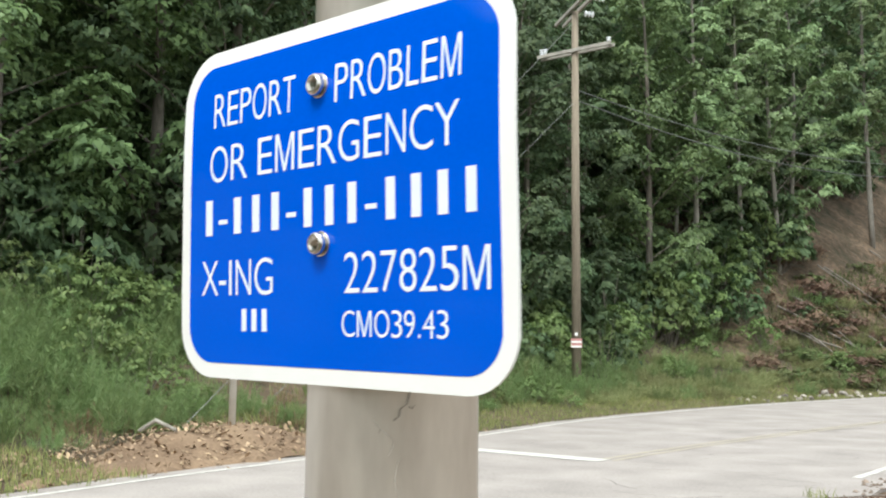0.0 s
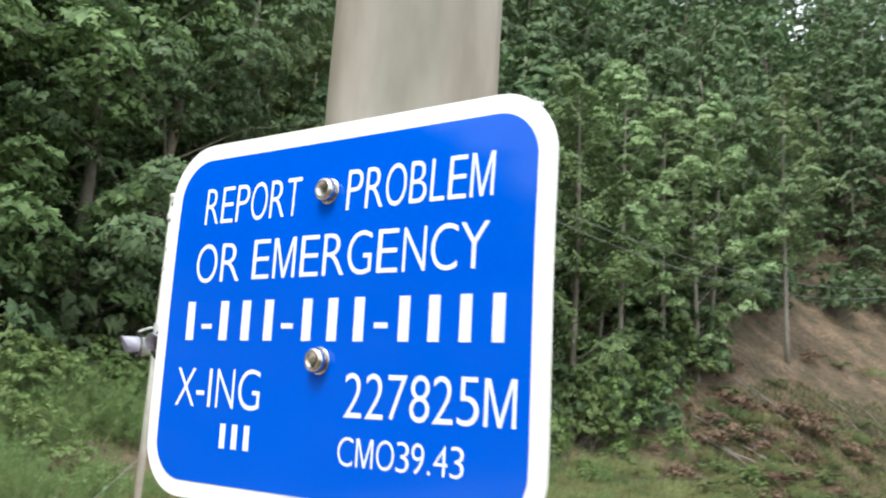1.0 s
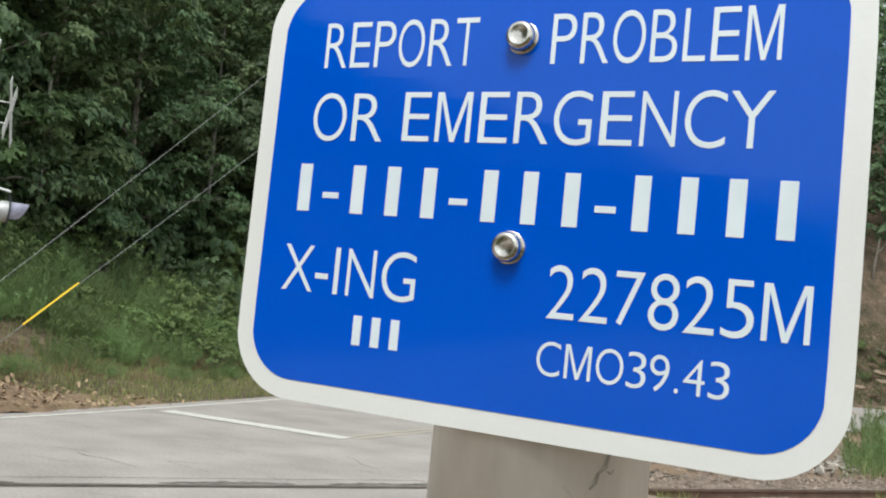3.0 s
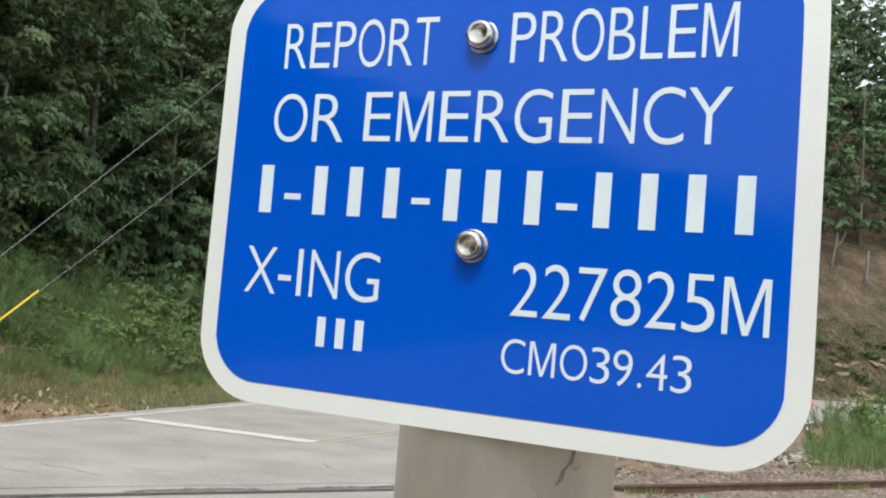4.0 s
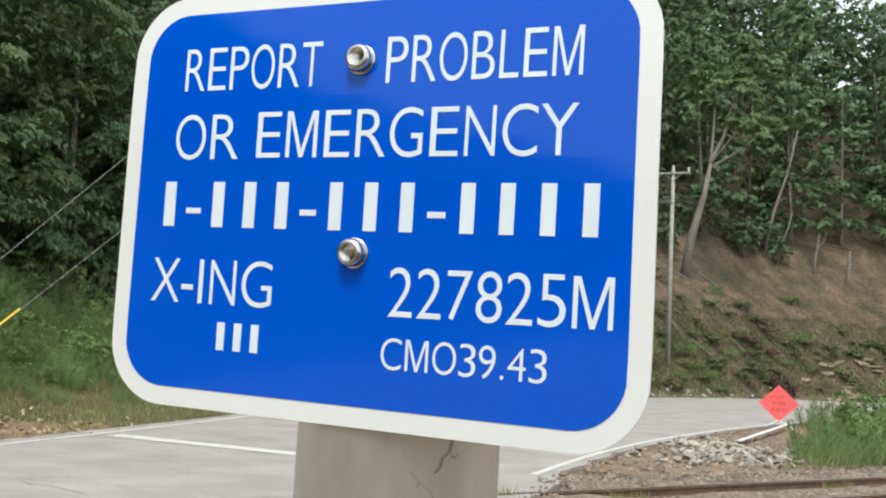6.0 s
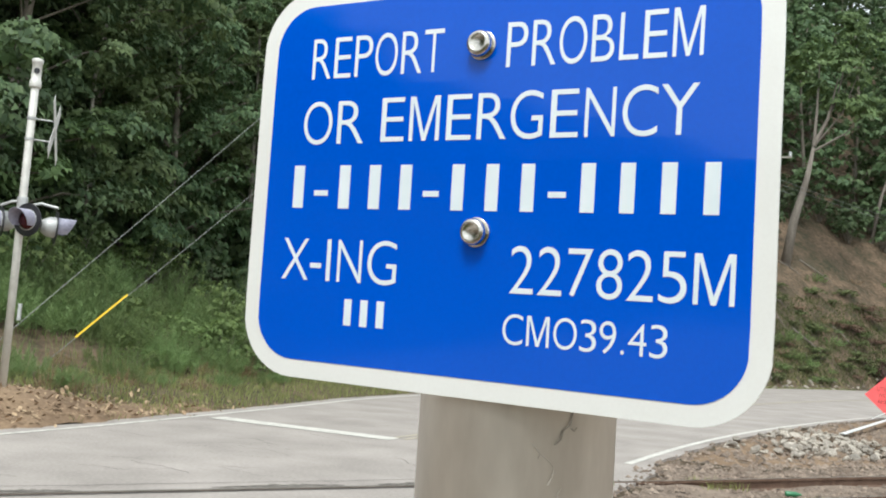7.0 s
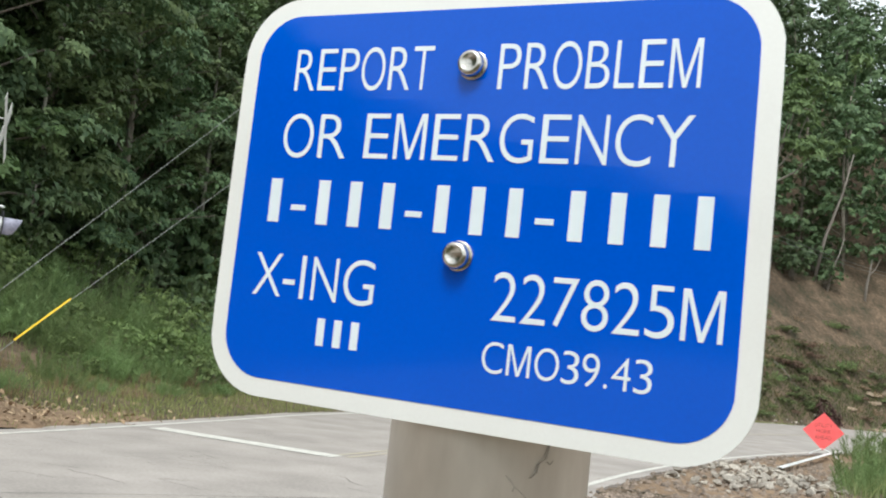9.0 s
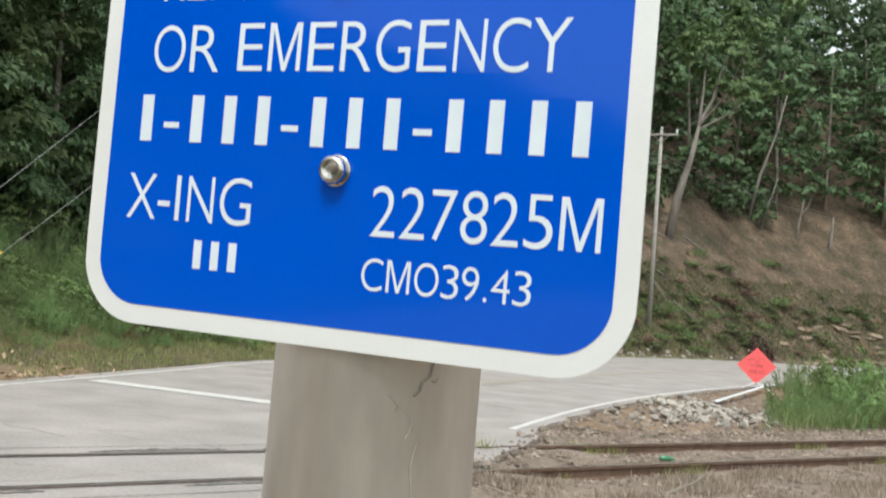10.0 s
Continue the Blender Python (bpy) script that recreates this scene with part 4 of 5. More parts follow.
def build_guardrail():
    rail = thing("guardrail", Matrix(), "grey steel guardrail along the road's outer bend", "guardrail")
    i0 = int(np.argmin(abs(RIGHT_EDGE[:, 1] - 41)))
    line = RIGHT_EDGE[i0:i0 + 60] + np.array([0.9, -0.2])
    bm = bmesh.new()
    prev = None
    for x, y in line:
        row = [bm.verts.new((x + o, y, z)) for o, z in ((0, 0.45), (-0.05, 0.5), (0, 0.58), (0, 0.62), (-0.05, 0.7), (0, 0.75))]
        if prev:
            for k in range(5):
                bm.faces.new((prev[k], row[k], row[k + 1], prev[k + 1]))
        prev = row
    part("beam", bm, PALE_METAL, rail)
    for k in range(0, len(line), 4):
        bm = bmesh.new()
        box(bm, (0.12, 0.16, 0.95), pose(line[k][0] + 0.1, line[k][1], 0.3))
        part("post", bm, GREY_WOOD, rail)


build_guardrail()


def scatter_gravel(name, label, mat, n, spot, lo, hi, seed):
    """Loose stones too small and too many to pick apart."""
    rng = np.random.default_rng(seed)
    base = np.array([(1, 0, 0), (-1, 0, 0), (0, 1, 0), (0, -1, 0), (0, 0, 1), (0, 0, -1)], float)
    tri = np.array([(0, 2, 4), (2, 1, 4), (1, 3, 4), (3, 0, 4)])
    x, y = spot(rng, n)
    m = len(x)
    sz = lo + (hi - lo) * rng.random(m) ** 3
    v = base[None] * (0.6 + 0.8 * rng.random((m, 6, 1))) * sz[:, None, None] * (1, 1, 0.7)
    a = rng.random(m) * 6.28
    c, s_ = np.cos(a)[:, None], np.sin(a)[:, None]
    vx, vy = v[..., 0] * c - v[..., 1] * s_, v[..., 0] * s_ + v[..., 1] * c
    pts = np.stack([vx + x[:, None], vy + y[:, None], v[..., 2] + height(x, y)[:, None] + 0.04], -1).reshape(-1, 3)
    faces = (tri[None] + 6 * np.arange(m)[:, None, None]).reshape(-1, 3)
    tagged(raw(name, pts, faces.tolist(), mat), label, "gravel", kind="stuff")


def track_side(rng, n):
    s, o = rng.uniform(3.0, 22, n), rng.uniform(-6.0, 2.6, n)
    x = TRACK_A.x + TRACK_D.x * s + TRACK_N.x * o
    y = TRACK_A.y + TRACK_D.y * s + TRACK_N.y * o
    keep = (x > np.interp(y, [-22, -10, 0, 5, 9, 12.8], [2.5, -0.5, -2.6, -3.1, -3.2, -3.4]) + rng.normal(0, 0.15, n)) & (abs(abs(o) - GAUGE / 2) > 0.1)
    return x[keep], y[keep]


def corner(rng, n):
    x, y = rng.uniform(-4, 1.5, n), rng.uniform(12, 30, n)
    keep = x > np.interp(y, RIGHT_EDGE[:, 1], RIGHT_EDGE[:, 0]) + 0.25 + abs(rng.normal(0, 0.12, n))
    off = (x - TRACK_A.x) * TRACK_N.x + (y - TRACK_A.y) * TRACK_N.y
    keep &= off > 0.9
    return x[keep], y[keep]


GRAVEL = surface("gravel_stone", (0.11, 0.078, 0.058), (0.29, 0.23, 0.182), 2.5, 0.95, 0, 0.2, 30, island=0.35)
scatter_gravel("track_gravel", "loose brown and grey gravel along the rails", GRAVEL, 24000, track_side, 0.012, 0.055, 41)
scatter_gravel("corner_gravel", "loose gravel on bare dirt by the road", GRAVEL, 9000, corner, 0.015, 0.08, 42)

def heap_spot(rng, n):
    x, y = rng.normal(-12.3, 0.8, n), rng.normal(8.4, 2.8, n)
    d = beyond(x, y)
    keep = (d > 0.45) & (d < 2.7)
    return x[keep], y[keep]


CHIPS = surface("clay_chip", (0.2, 0.125, 0.07), (0.44, 0.33, 0.21), 3, 0.95, 0, 0.2, 30, island=0.35)


def heap_chips():
    rng = np.random.default_rng(55)
    x, y = heap_spot(rng, 5000)
    z = height(x, y) + 0.02 + 0.32 * np.exp(-((x + 12.5) ** 2 / 1.5 + (y - 9.0) ** 2 / 3.0))
    m = len(x)
    a, s, t = rng.random(m) * 6.28, 0.01 + 0.06 * rng.random(m) ** 2.2, rng.normal(0, 0.5, m)
    c, q = np.cos(a) * s, np.sin(a) * s
    lift = np.abs(t) * s
    v = np.stack([np.stack([x - c, y - q, z], 1), np.stack([x + q * 0.5, y - c * 0.5, z + lift], 1), np.stack([x + c, y + q, z + lift * 1.4], 1), np.stack([x - q * 0.5, y + c * 0.5, z + lift * 0.4], 1)], 1).reshape(-1, 3)
    ob = new("heap_chips", blade_mesh("heap_chips", v, CHIPS))
    tagged(ob, "clay chips and straw scattered over the dirt heap", "rubble", kind="stuff")


def litter():
    bm = bmesh.new()
    lathe(bm, [(0.03, 0), (0.034, 0.01), (0.034, 0.13), (0.014, 0.18), (0.014, 0.2)], 14, pose(-1.75, 12.5, h1(-1.75, 12.5) + 0.08, 0, 90, 20))
    tagged(part("plastic_bottle", bm, BOTTLE, smooth=True), "green plastic bottle lying between the rails", "litter")
    bm = bmesh.new()
    tube(bm, [(-1.3, 9.9, -0.13), (-1.0, 10.0, 0.03), (-0.8, 10.05, 0.2)], [0.012, 0.01, 0.006], 6)
    tagged(part("dry_stick", bm, PALE_BARK), "dry pale stick poking from the gravel", "stick")
    bm = bmesh.new()
    tube(bm, [(-12.9, 7.6, 0.4), (-12.7, 7.75, 0.56), (-12.35, 7.9, 0.42)], [0.03, 0.035, 0.03], 8)
    tagged(part("broken_root", bm, PALE_BARK), "pale broken root on the dirt heap", "stick")
    for pts in (((-6.9, 24.4), (-6.0, 25.2), (-5.2, 27.2)), ((-8.2, 20.5), (-7.4, 21.0), (-6.9, 22.4))):
        bm = bmesh.new()
        ribbon(bm, spline(pts, 0.2), 0.05, -0.03, 0.0047)
        tagged(part("skid_mark", bm, SKID), "faint dark skid mark on the asphalt", "skid mark", kind="structure")


SKID = surface("skid_rubber", (0.12, 0.11, 0.1), (0.3, 0.27, 0.24), 4, 0.9, 0, 0)

# ---- plants ----
def leaf_cloud(centres, per, size, flat, rng):
    """Twigs on the domed upper side of clumps (x, y, z, radius), each with a spray of leaves turned outwards and up."""
    vs = []
    for cx, cy, cz, r in centres:
        twigs = max(5, per // 16)
        c = rng.normal(0, 1, (twigs, 3))
        c /= np.linalg.norm(c, axis=1)[:, None]
        c[:, 2] = np.where(rng.random(twigs) < 0.8, np.abs(c[:, 2]), c[:, 2])
        c *= (0.5 + 0.5 * rng.random(twigs) ** 0.6)[:, None] * r
        p = c[rng.integers(0, twigs, per)] + rng.normal(0, 1, (per, 3)) * (0.17 * r, 0.17 * r, 0.08 * r)
        p[:, 2] = p[:, 2] * flat - 0.35 * (p[:, 0] ** 2 + p[:, 1] ** 2) / r
        out = np.array((cx, cy, 0.0)) / max(0.4, math.hypot(cx, cy))
        nrm = p / r * 0.8 + out * 0.35 + (0, 0, 0.6) + rng.normal(0, 0.36, (per, 3))
        nrm /= np.linalg.norm(nrm, axis=1)[:, None]
        a = p / r * (1, 1, 0) + out * 0.4 + (0, 0, -0.35) + rng.normal(0, 0.55, (per, 3))
        a -= nrm * np.sum(a * nrm, axis=1)[:, None]
        a /= np.linalg.norm(a, axis=1)[:, None]
        b = np.cross(nrm, a)
        p += (cx, cy, cz)
        s = size * (0.55 + 0.9 * rng.random(per))[:, None]
        vs.append(np.stack([p - a * s * 0.45 - b * s * 0.32, p - a * s * 0.3 + b * s * 0.4, p + a * s * 0.65 + np.array((0, 0, -0.12)) * s], 1).reshape(-1, 3))
    return np.concatenate(vs)


def plume_cloud(stems, per, size, wide, rng):
    """Hair-fine leaves standing off upright stems (foot, tip): the soft tails of tall weeds."""
    vs = []
    for foot, tip in stems:
        f = 0.15 + 0.87 * rng.random(per)[:, None] ** 0.8
        foot_, tip_ = np.array(foot), np.array(tip)
        side = rng.normal(0, 1, (per, 3)) * (1, 1, 0.15)
        side /= np.linalg.norm(side, axis=1)[:, None]
        p = foot_ + (tip_ - foot_) * f + np.array((0, 0, -0.05)) * f * f
        d = side * (0.9 - 0.45 * f) + (0, 0, 0.75) + rng.normal(0, 0.2, (per, 3))
        d /= np.linalg.norm(d, axis=1)[:, None]
        ln = size * (1.25 - 0.75 * f) * (0.6 + 0.8 * rng.random(per))[:, None]
        b = np.cross(d, rng.normal(0, 1, (per, 3)))
        b /= np.linalg.norm(b, axis=1)[:, None]
        w = wide * (0.7 + 0.6 * rng.random(per))[:, None]
        vs.append(np.stack([p + b * w, p + d * ln + side * ln * 0.25, p - b * w], 1).reshape(-1, 3))
    return np.concatenate(vs)


def blade_mesh(name, v, mat, corners=4):
    n = len(v) // corners
    me = bpy.data.meshes.new(name)
    me.vertices.add(len(v))
    me.vertices.foreach_set("co", v.astype(np.float32).ravel())
    me.loops.add(len(v))
    me.loops.foreach_set("vertex_index", np.arange(len(v), dtype=np.int32))
    me.polygons.add(n)
    me.polygons.foreach_set("loop_start", np.arange(0, len(v), corners, dtype=np.int32))
    me.polygons.foreach_set("loop_total", np.full(n, corners, dtype=np.int32))
    me.update()
    me.validate()
    me.materials.append(mat)
    return me


heap_chips()
litter()


def build_tree(seed, tall, bare, spread, leaf, bark, boughs, per, size, label, width=0.17, lump=0.85):
    """A tapered trunk with drooping boughs; each bough carries a chain of leafy lumps, with gaps between the boughs."""
    rng = np.random.default_rng(seed)
    tree = thing("tree", pose(0, -300, 0), label, "tree", "woodland trees")
    bm = bmesh.new()
    bend = rng.normal(0, 0.25, 2)
    axis = lambda f: Vector((bend[0] * math.sin(f * 3) * f * 2, bend[1] * math.sin(f * 2.4 + 1) * f * 2, f * tall))
    tube(bm, [axis(float(f)) - Vector((0, 0, 0.6 if f == 0 else 0)) for f in np.linspace(0, 0.95, 9)], [width * (1 - 0.85 * f) + 0.02 for f in np.linspace(0, 0.95, 9)], 8)
    cs = []
    for k in range(boughs):
        f = bare + (1 - bare) * ((k + 0.6 * rng.random()) / boughs)
        t = (f - bare) / (1 - bare)
        prof = spread * math.sin(math.pi * min(1, 0.26 + 0.71 * t)) ** 0.75
        ang = k * 2.4 + rng.normal(0, 0.35)
        reach = float(max(0.3, prof * (0.6 + 0.45 * rng.random())))
        root = axis(max(0.08, f - 0.05 - 0.012 * reach))
        rise = (0.32 * t - 0.02) * reach + rng.normal(0, 0.2)
        tip = axis(f) + Vector((math.cos(ang) * reach, math.sin(ang) * reach, rise))
        mid = root.lerp(tip, 0.5) + Vector((0, 0, 0.1 * reach))
        tube(bm, [root, mid, tip], [width * 0.32 * (1.1 - f), width * 0.2 * (1.1 - f), 0.012], 5, False)
        for g in ((1.0, 0.7, 0.4) if reach > 2.2 else (1.0, 0.55)):
            q = mid.lerp(tip, 2 * g - 1) if g > 0.5 else root.lerp(mid, 2 * g)
            r = lump * (0.75 + 0.5 * rng.random()) * (1.15 - 0.3 * g)
            cs.append((q.x + rng.normal(0, 0.3), q.y + rng.normal(0, 0.3), q.z + 0.1 * r, r))
    part("trunk", bm, bark, tree, smooth=True)
    ob = new("crown", blade_mesh("crown", leaf_cloud(cs, per, size, 0.6, rng), leaf, 3))
    ob["kind"] = "stuff"
    ob.parent = tree
    return tree


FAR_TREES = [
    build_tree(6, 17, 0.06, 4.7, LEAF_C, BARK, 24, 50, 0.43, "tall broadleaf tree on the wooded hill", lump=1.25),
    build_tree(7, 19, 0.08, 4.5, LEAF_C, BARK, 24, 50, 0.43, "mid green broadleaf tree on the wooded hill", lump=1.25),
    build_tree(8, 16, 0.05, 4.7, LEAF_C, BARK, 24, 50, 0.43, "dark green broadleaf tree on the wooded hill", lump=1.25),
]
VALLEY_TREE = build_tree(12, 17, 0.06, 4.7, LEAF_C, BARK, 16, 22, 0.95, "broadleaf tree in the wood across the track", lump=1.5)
MID_TREES = [
    build_tree(9, 17, 0.08, 4.3, LEAF_A, BARK, 26, 140, 0.26, "tall broadleaf tree inside the wood", lump=1.05),
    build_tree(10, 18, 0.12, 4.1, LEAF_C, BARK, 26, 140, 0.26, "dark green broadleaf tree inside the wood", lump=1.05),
]
TREES = [
    build_tree(1, 17, 0.10, 4.2, LEAF_A, BARK, 32, 280, 0.165, "tall broadleaf tree with a dense dark green crown", lump=0.95),
    build_tree(2, 19, 0.36, 3.3, LEAF_B, PALE_BARK, 28, 260, 0.165, "slender broadleaf tree with a pale trunk and light green crown", 0.15, 0.8),
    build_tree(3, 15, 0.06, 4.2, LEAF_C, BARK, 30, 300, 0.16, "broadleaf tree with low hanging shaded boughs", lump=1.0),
    build_tree(4, 21, 0.30, 4.4, LEAF_A, BARK, 26, 250, 0.19, "tall woodland tree with a bare lower trunk", 0.2, 1.0),
    build_tree(5, 11, 0.14, 2.5, LEAF_B, PALE_BARK, 24, 210, 0.14, "young broadleaf tree with airy light foliage", 0.09, 0.6),
]


def build_bush(seed, r, hgt, leaf, clumps, per, size, label, name="bush", group="roadside bushes", plume=0.0):
    rng = np.random.default_rng(seed)
    bush = thing(name, pose(0, -300, 0), label, name.replace("_", " "), group)
    bm = bmesh.new()
    cs, stems = [], []
    for k in range(clumps):
        a, q = rng.random() * 6.28, r * rng.random() ** 0.6
        z = hgt * (0.25 + 0.75 * rng.random()) * (1 - 0.5 * (q / r) ** 2)
        tip = Vector((math.cos(a) * q, math.sin(a) * q, z))
        foot = Vector((tip.x * (0.7 if plume else 0.15), tip.y * (0.7 if plume else 0.15), -0.1))
        if plume:
            tip.z = hgt * (0.6 + 0.5 * rng.random()) * (1 - 0.55 * (q / r) ** 2)
        tube(bm, [foot, tip], [0.012 if plume else 0.018, 0.005], 3, False)
        cs.append((tip.x, tip.y, tip.z, 0.3 + 0.25 * rng.random()))
        stems.append((foot, tip))
    stem = part("stem", bm, leaf if plume else BARK, bush)
    cloud = plume_cloud(stems, per, size, plume, rng) if plume else leaf_cloud(cs, per, size, 0.8, rng)
    ob = new("foliage", blade_mesh("foliage", cloud, leaf, 3))
    ob.parent = bush
    stem["kind"] = ob["kind"] = "stuff"
    return bush


BUSHES = [
    build_bush(21, 1.5, 2.0, BUSH, 26, 75, 0.13, "leafy green roadside bush"),
    build_bush(22, 1.5, 1.5, FERN, 34, 42, 0.31, "soft feathery green weed clump", "weed_clump", "weed clumps", 0.011),
    build_bush(23, 1.2, 2.4, LEAF_C, 24, 52, 0.17, "dark green bush at the wood's edge"),
    build_bush(24, 1.0, 1.0, DRY, 22, 30, 0.2, "brown dry weed clump", "dry_weed", "dry weeds", 0.007),
    build_bush(25, 1.3, 1.0, DEADLEAF, 24, 60, 0.12, "brown dead brush on the slope", "dead_brush", "dead brush"),
    build_bush(26, 1.2, 1.0, BANK_WEED, 14, 44, 0.17, "small green weed clump on the cut bank", "bank_weed", "bank weeds"),
    build_bush(27, 1.4, 1.5, FERN, 36, 58, 0.28, "soft feathery green weed clump", "weed_clump", "weed clumps", 0.007),
    build_bush(28, 1.4, 1.9, BUSH, 30, 74, 0.1, "leafy green roadside bush with small leaves"),
    build_bush(29, 1.3, 0.95, MEADOW, 40, 36, 0.34, "tall ripe green and straw-coloured grass clump", "grass_clump", "grass clumps", 0.009),
    build_bush(30, 1.0, 1.0, SCORCHED, 24, 40, 0.14, "dark red-brown dead shrub at the foot of the bank", "dead_shrub", "dead shrubs"),
]


def place(kind, x, y, s, turn, tall=1.0, z=None):
    zz = h1(x, y) if z is None else z
    return copy_thing(kind, pose(x, y, zz, 0, 0, turn) @ Matrix.Diagonal((s, s, s * tall, 1)))


# the trees that stand apart at the wood's edge: plan places
LONE_TREES = [(-20.9, 42.4), (-23.2, 44.5), (-20.5, 46.7), (-19.7, 49.7), (-20.05, 52.2), (-18.1, 60.2), (-19.0, 38.5), (-18.6, 44.0)]


def plant_forest():
    rng = random.Random(4)
    spots, dist = [], 13.0
    while dist < 150:
        gap = 2.7 if dist < 40 else 3.4 if dist < 60 else 5.2 if dist < 100 else 6.2
        az = -71.0
        while az < 13:
            a, q = radians(az + rng.uniform(-0.4, 0.4) * math.degrees(gap / dist)), dist + rng.uniform(-0.4, 0.4) * gap
            az += math.degrees(gap / dist)
            x, y = 0.2 + q * math.sin(a), -0.4 + q * math.cos(a)
            d = float(beyond(x, y)[0])
            first = 8.6 + 2.9 * float(smooth01(y, 40, 58)) + 3.0 * float(smooth01(y, 62, 72))
            if d < 11.5 and min((math.hypot(x - a, y - b) for a, b in LONE_TREES)) < 2.6:
                continue
            if first < d < (78 if q > 95 else 56) and (d < first + 6 or rng.random() < (0.78 if d < first + 16 else 0.3 if y < 40 else 0.8)):
                spots.append((x, y, d, first, q))
        dist += gap
    for x, y, d, first, q in spots:
        edge = d < first + 5
        k = rng.choice((0, 0, 2, 2, 0, 4) if edge else (0, 0, 0, 2, 3))
        if y < 17 and edge:
            k = rng.choice((0, 2, 2))
        far = q > 46 or d > first + 6
        kind = TREES[k]
        if far:
            kind = FAR_TREES[rng.choice((0, 1, 2))] if q > 44 else MID_TREES[rng.choice((0, 1))]
        size, turn, tall = rng.uniform(0.8, 1.15), rng.uniform(0, 360), rng.uniform(0.9, 1.12)
        room = q * math.tan(radians(float(crest(math.degrees(math.atan2(x, y)))))) - h1(x, y) + 1.7
        if y > 60 and room < 19 * size * tall:
            size *= max(0.5, room / (19 * size * tall))
        place(kind, x, y, size, turn, tall)
    # the wood goes on behind the viewer: high on the hill side of the road, low and far across the valley
    for k in range(60):
        az = 190 + 62 * k / 59
        q = rng.uniform(48, 58) - 0.42 * (az - 190)
        x, y = q * math.sin(radians(az)), q * math.cos(radians(az))
        place(VALLEY_TREE, x, y, rng.uniform(0.75, 1.0) * (0.3 + 0.012 * (az - 190)), rng.uniform(0, 360), z=0.0 if az < 215 else None)
    for k in range(26):
        az = 120 + 70 * k / 25
        q = rng.uniform(62, 70)
        place(VALLEY_TREE, q * math.sin(radians(az)), q * math.cos(radians(az)), rng.uniform(0.38, 0.55), rng.uniform(0, 360))


plant_forest()


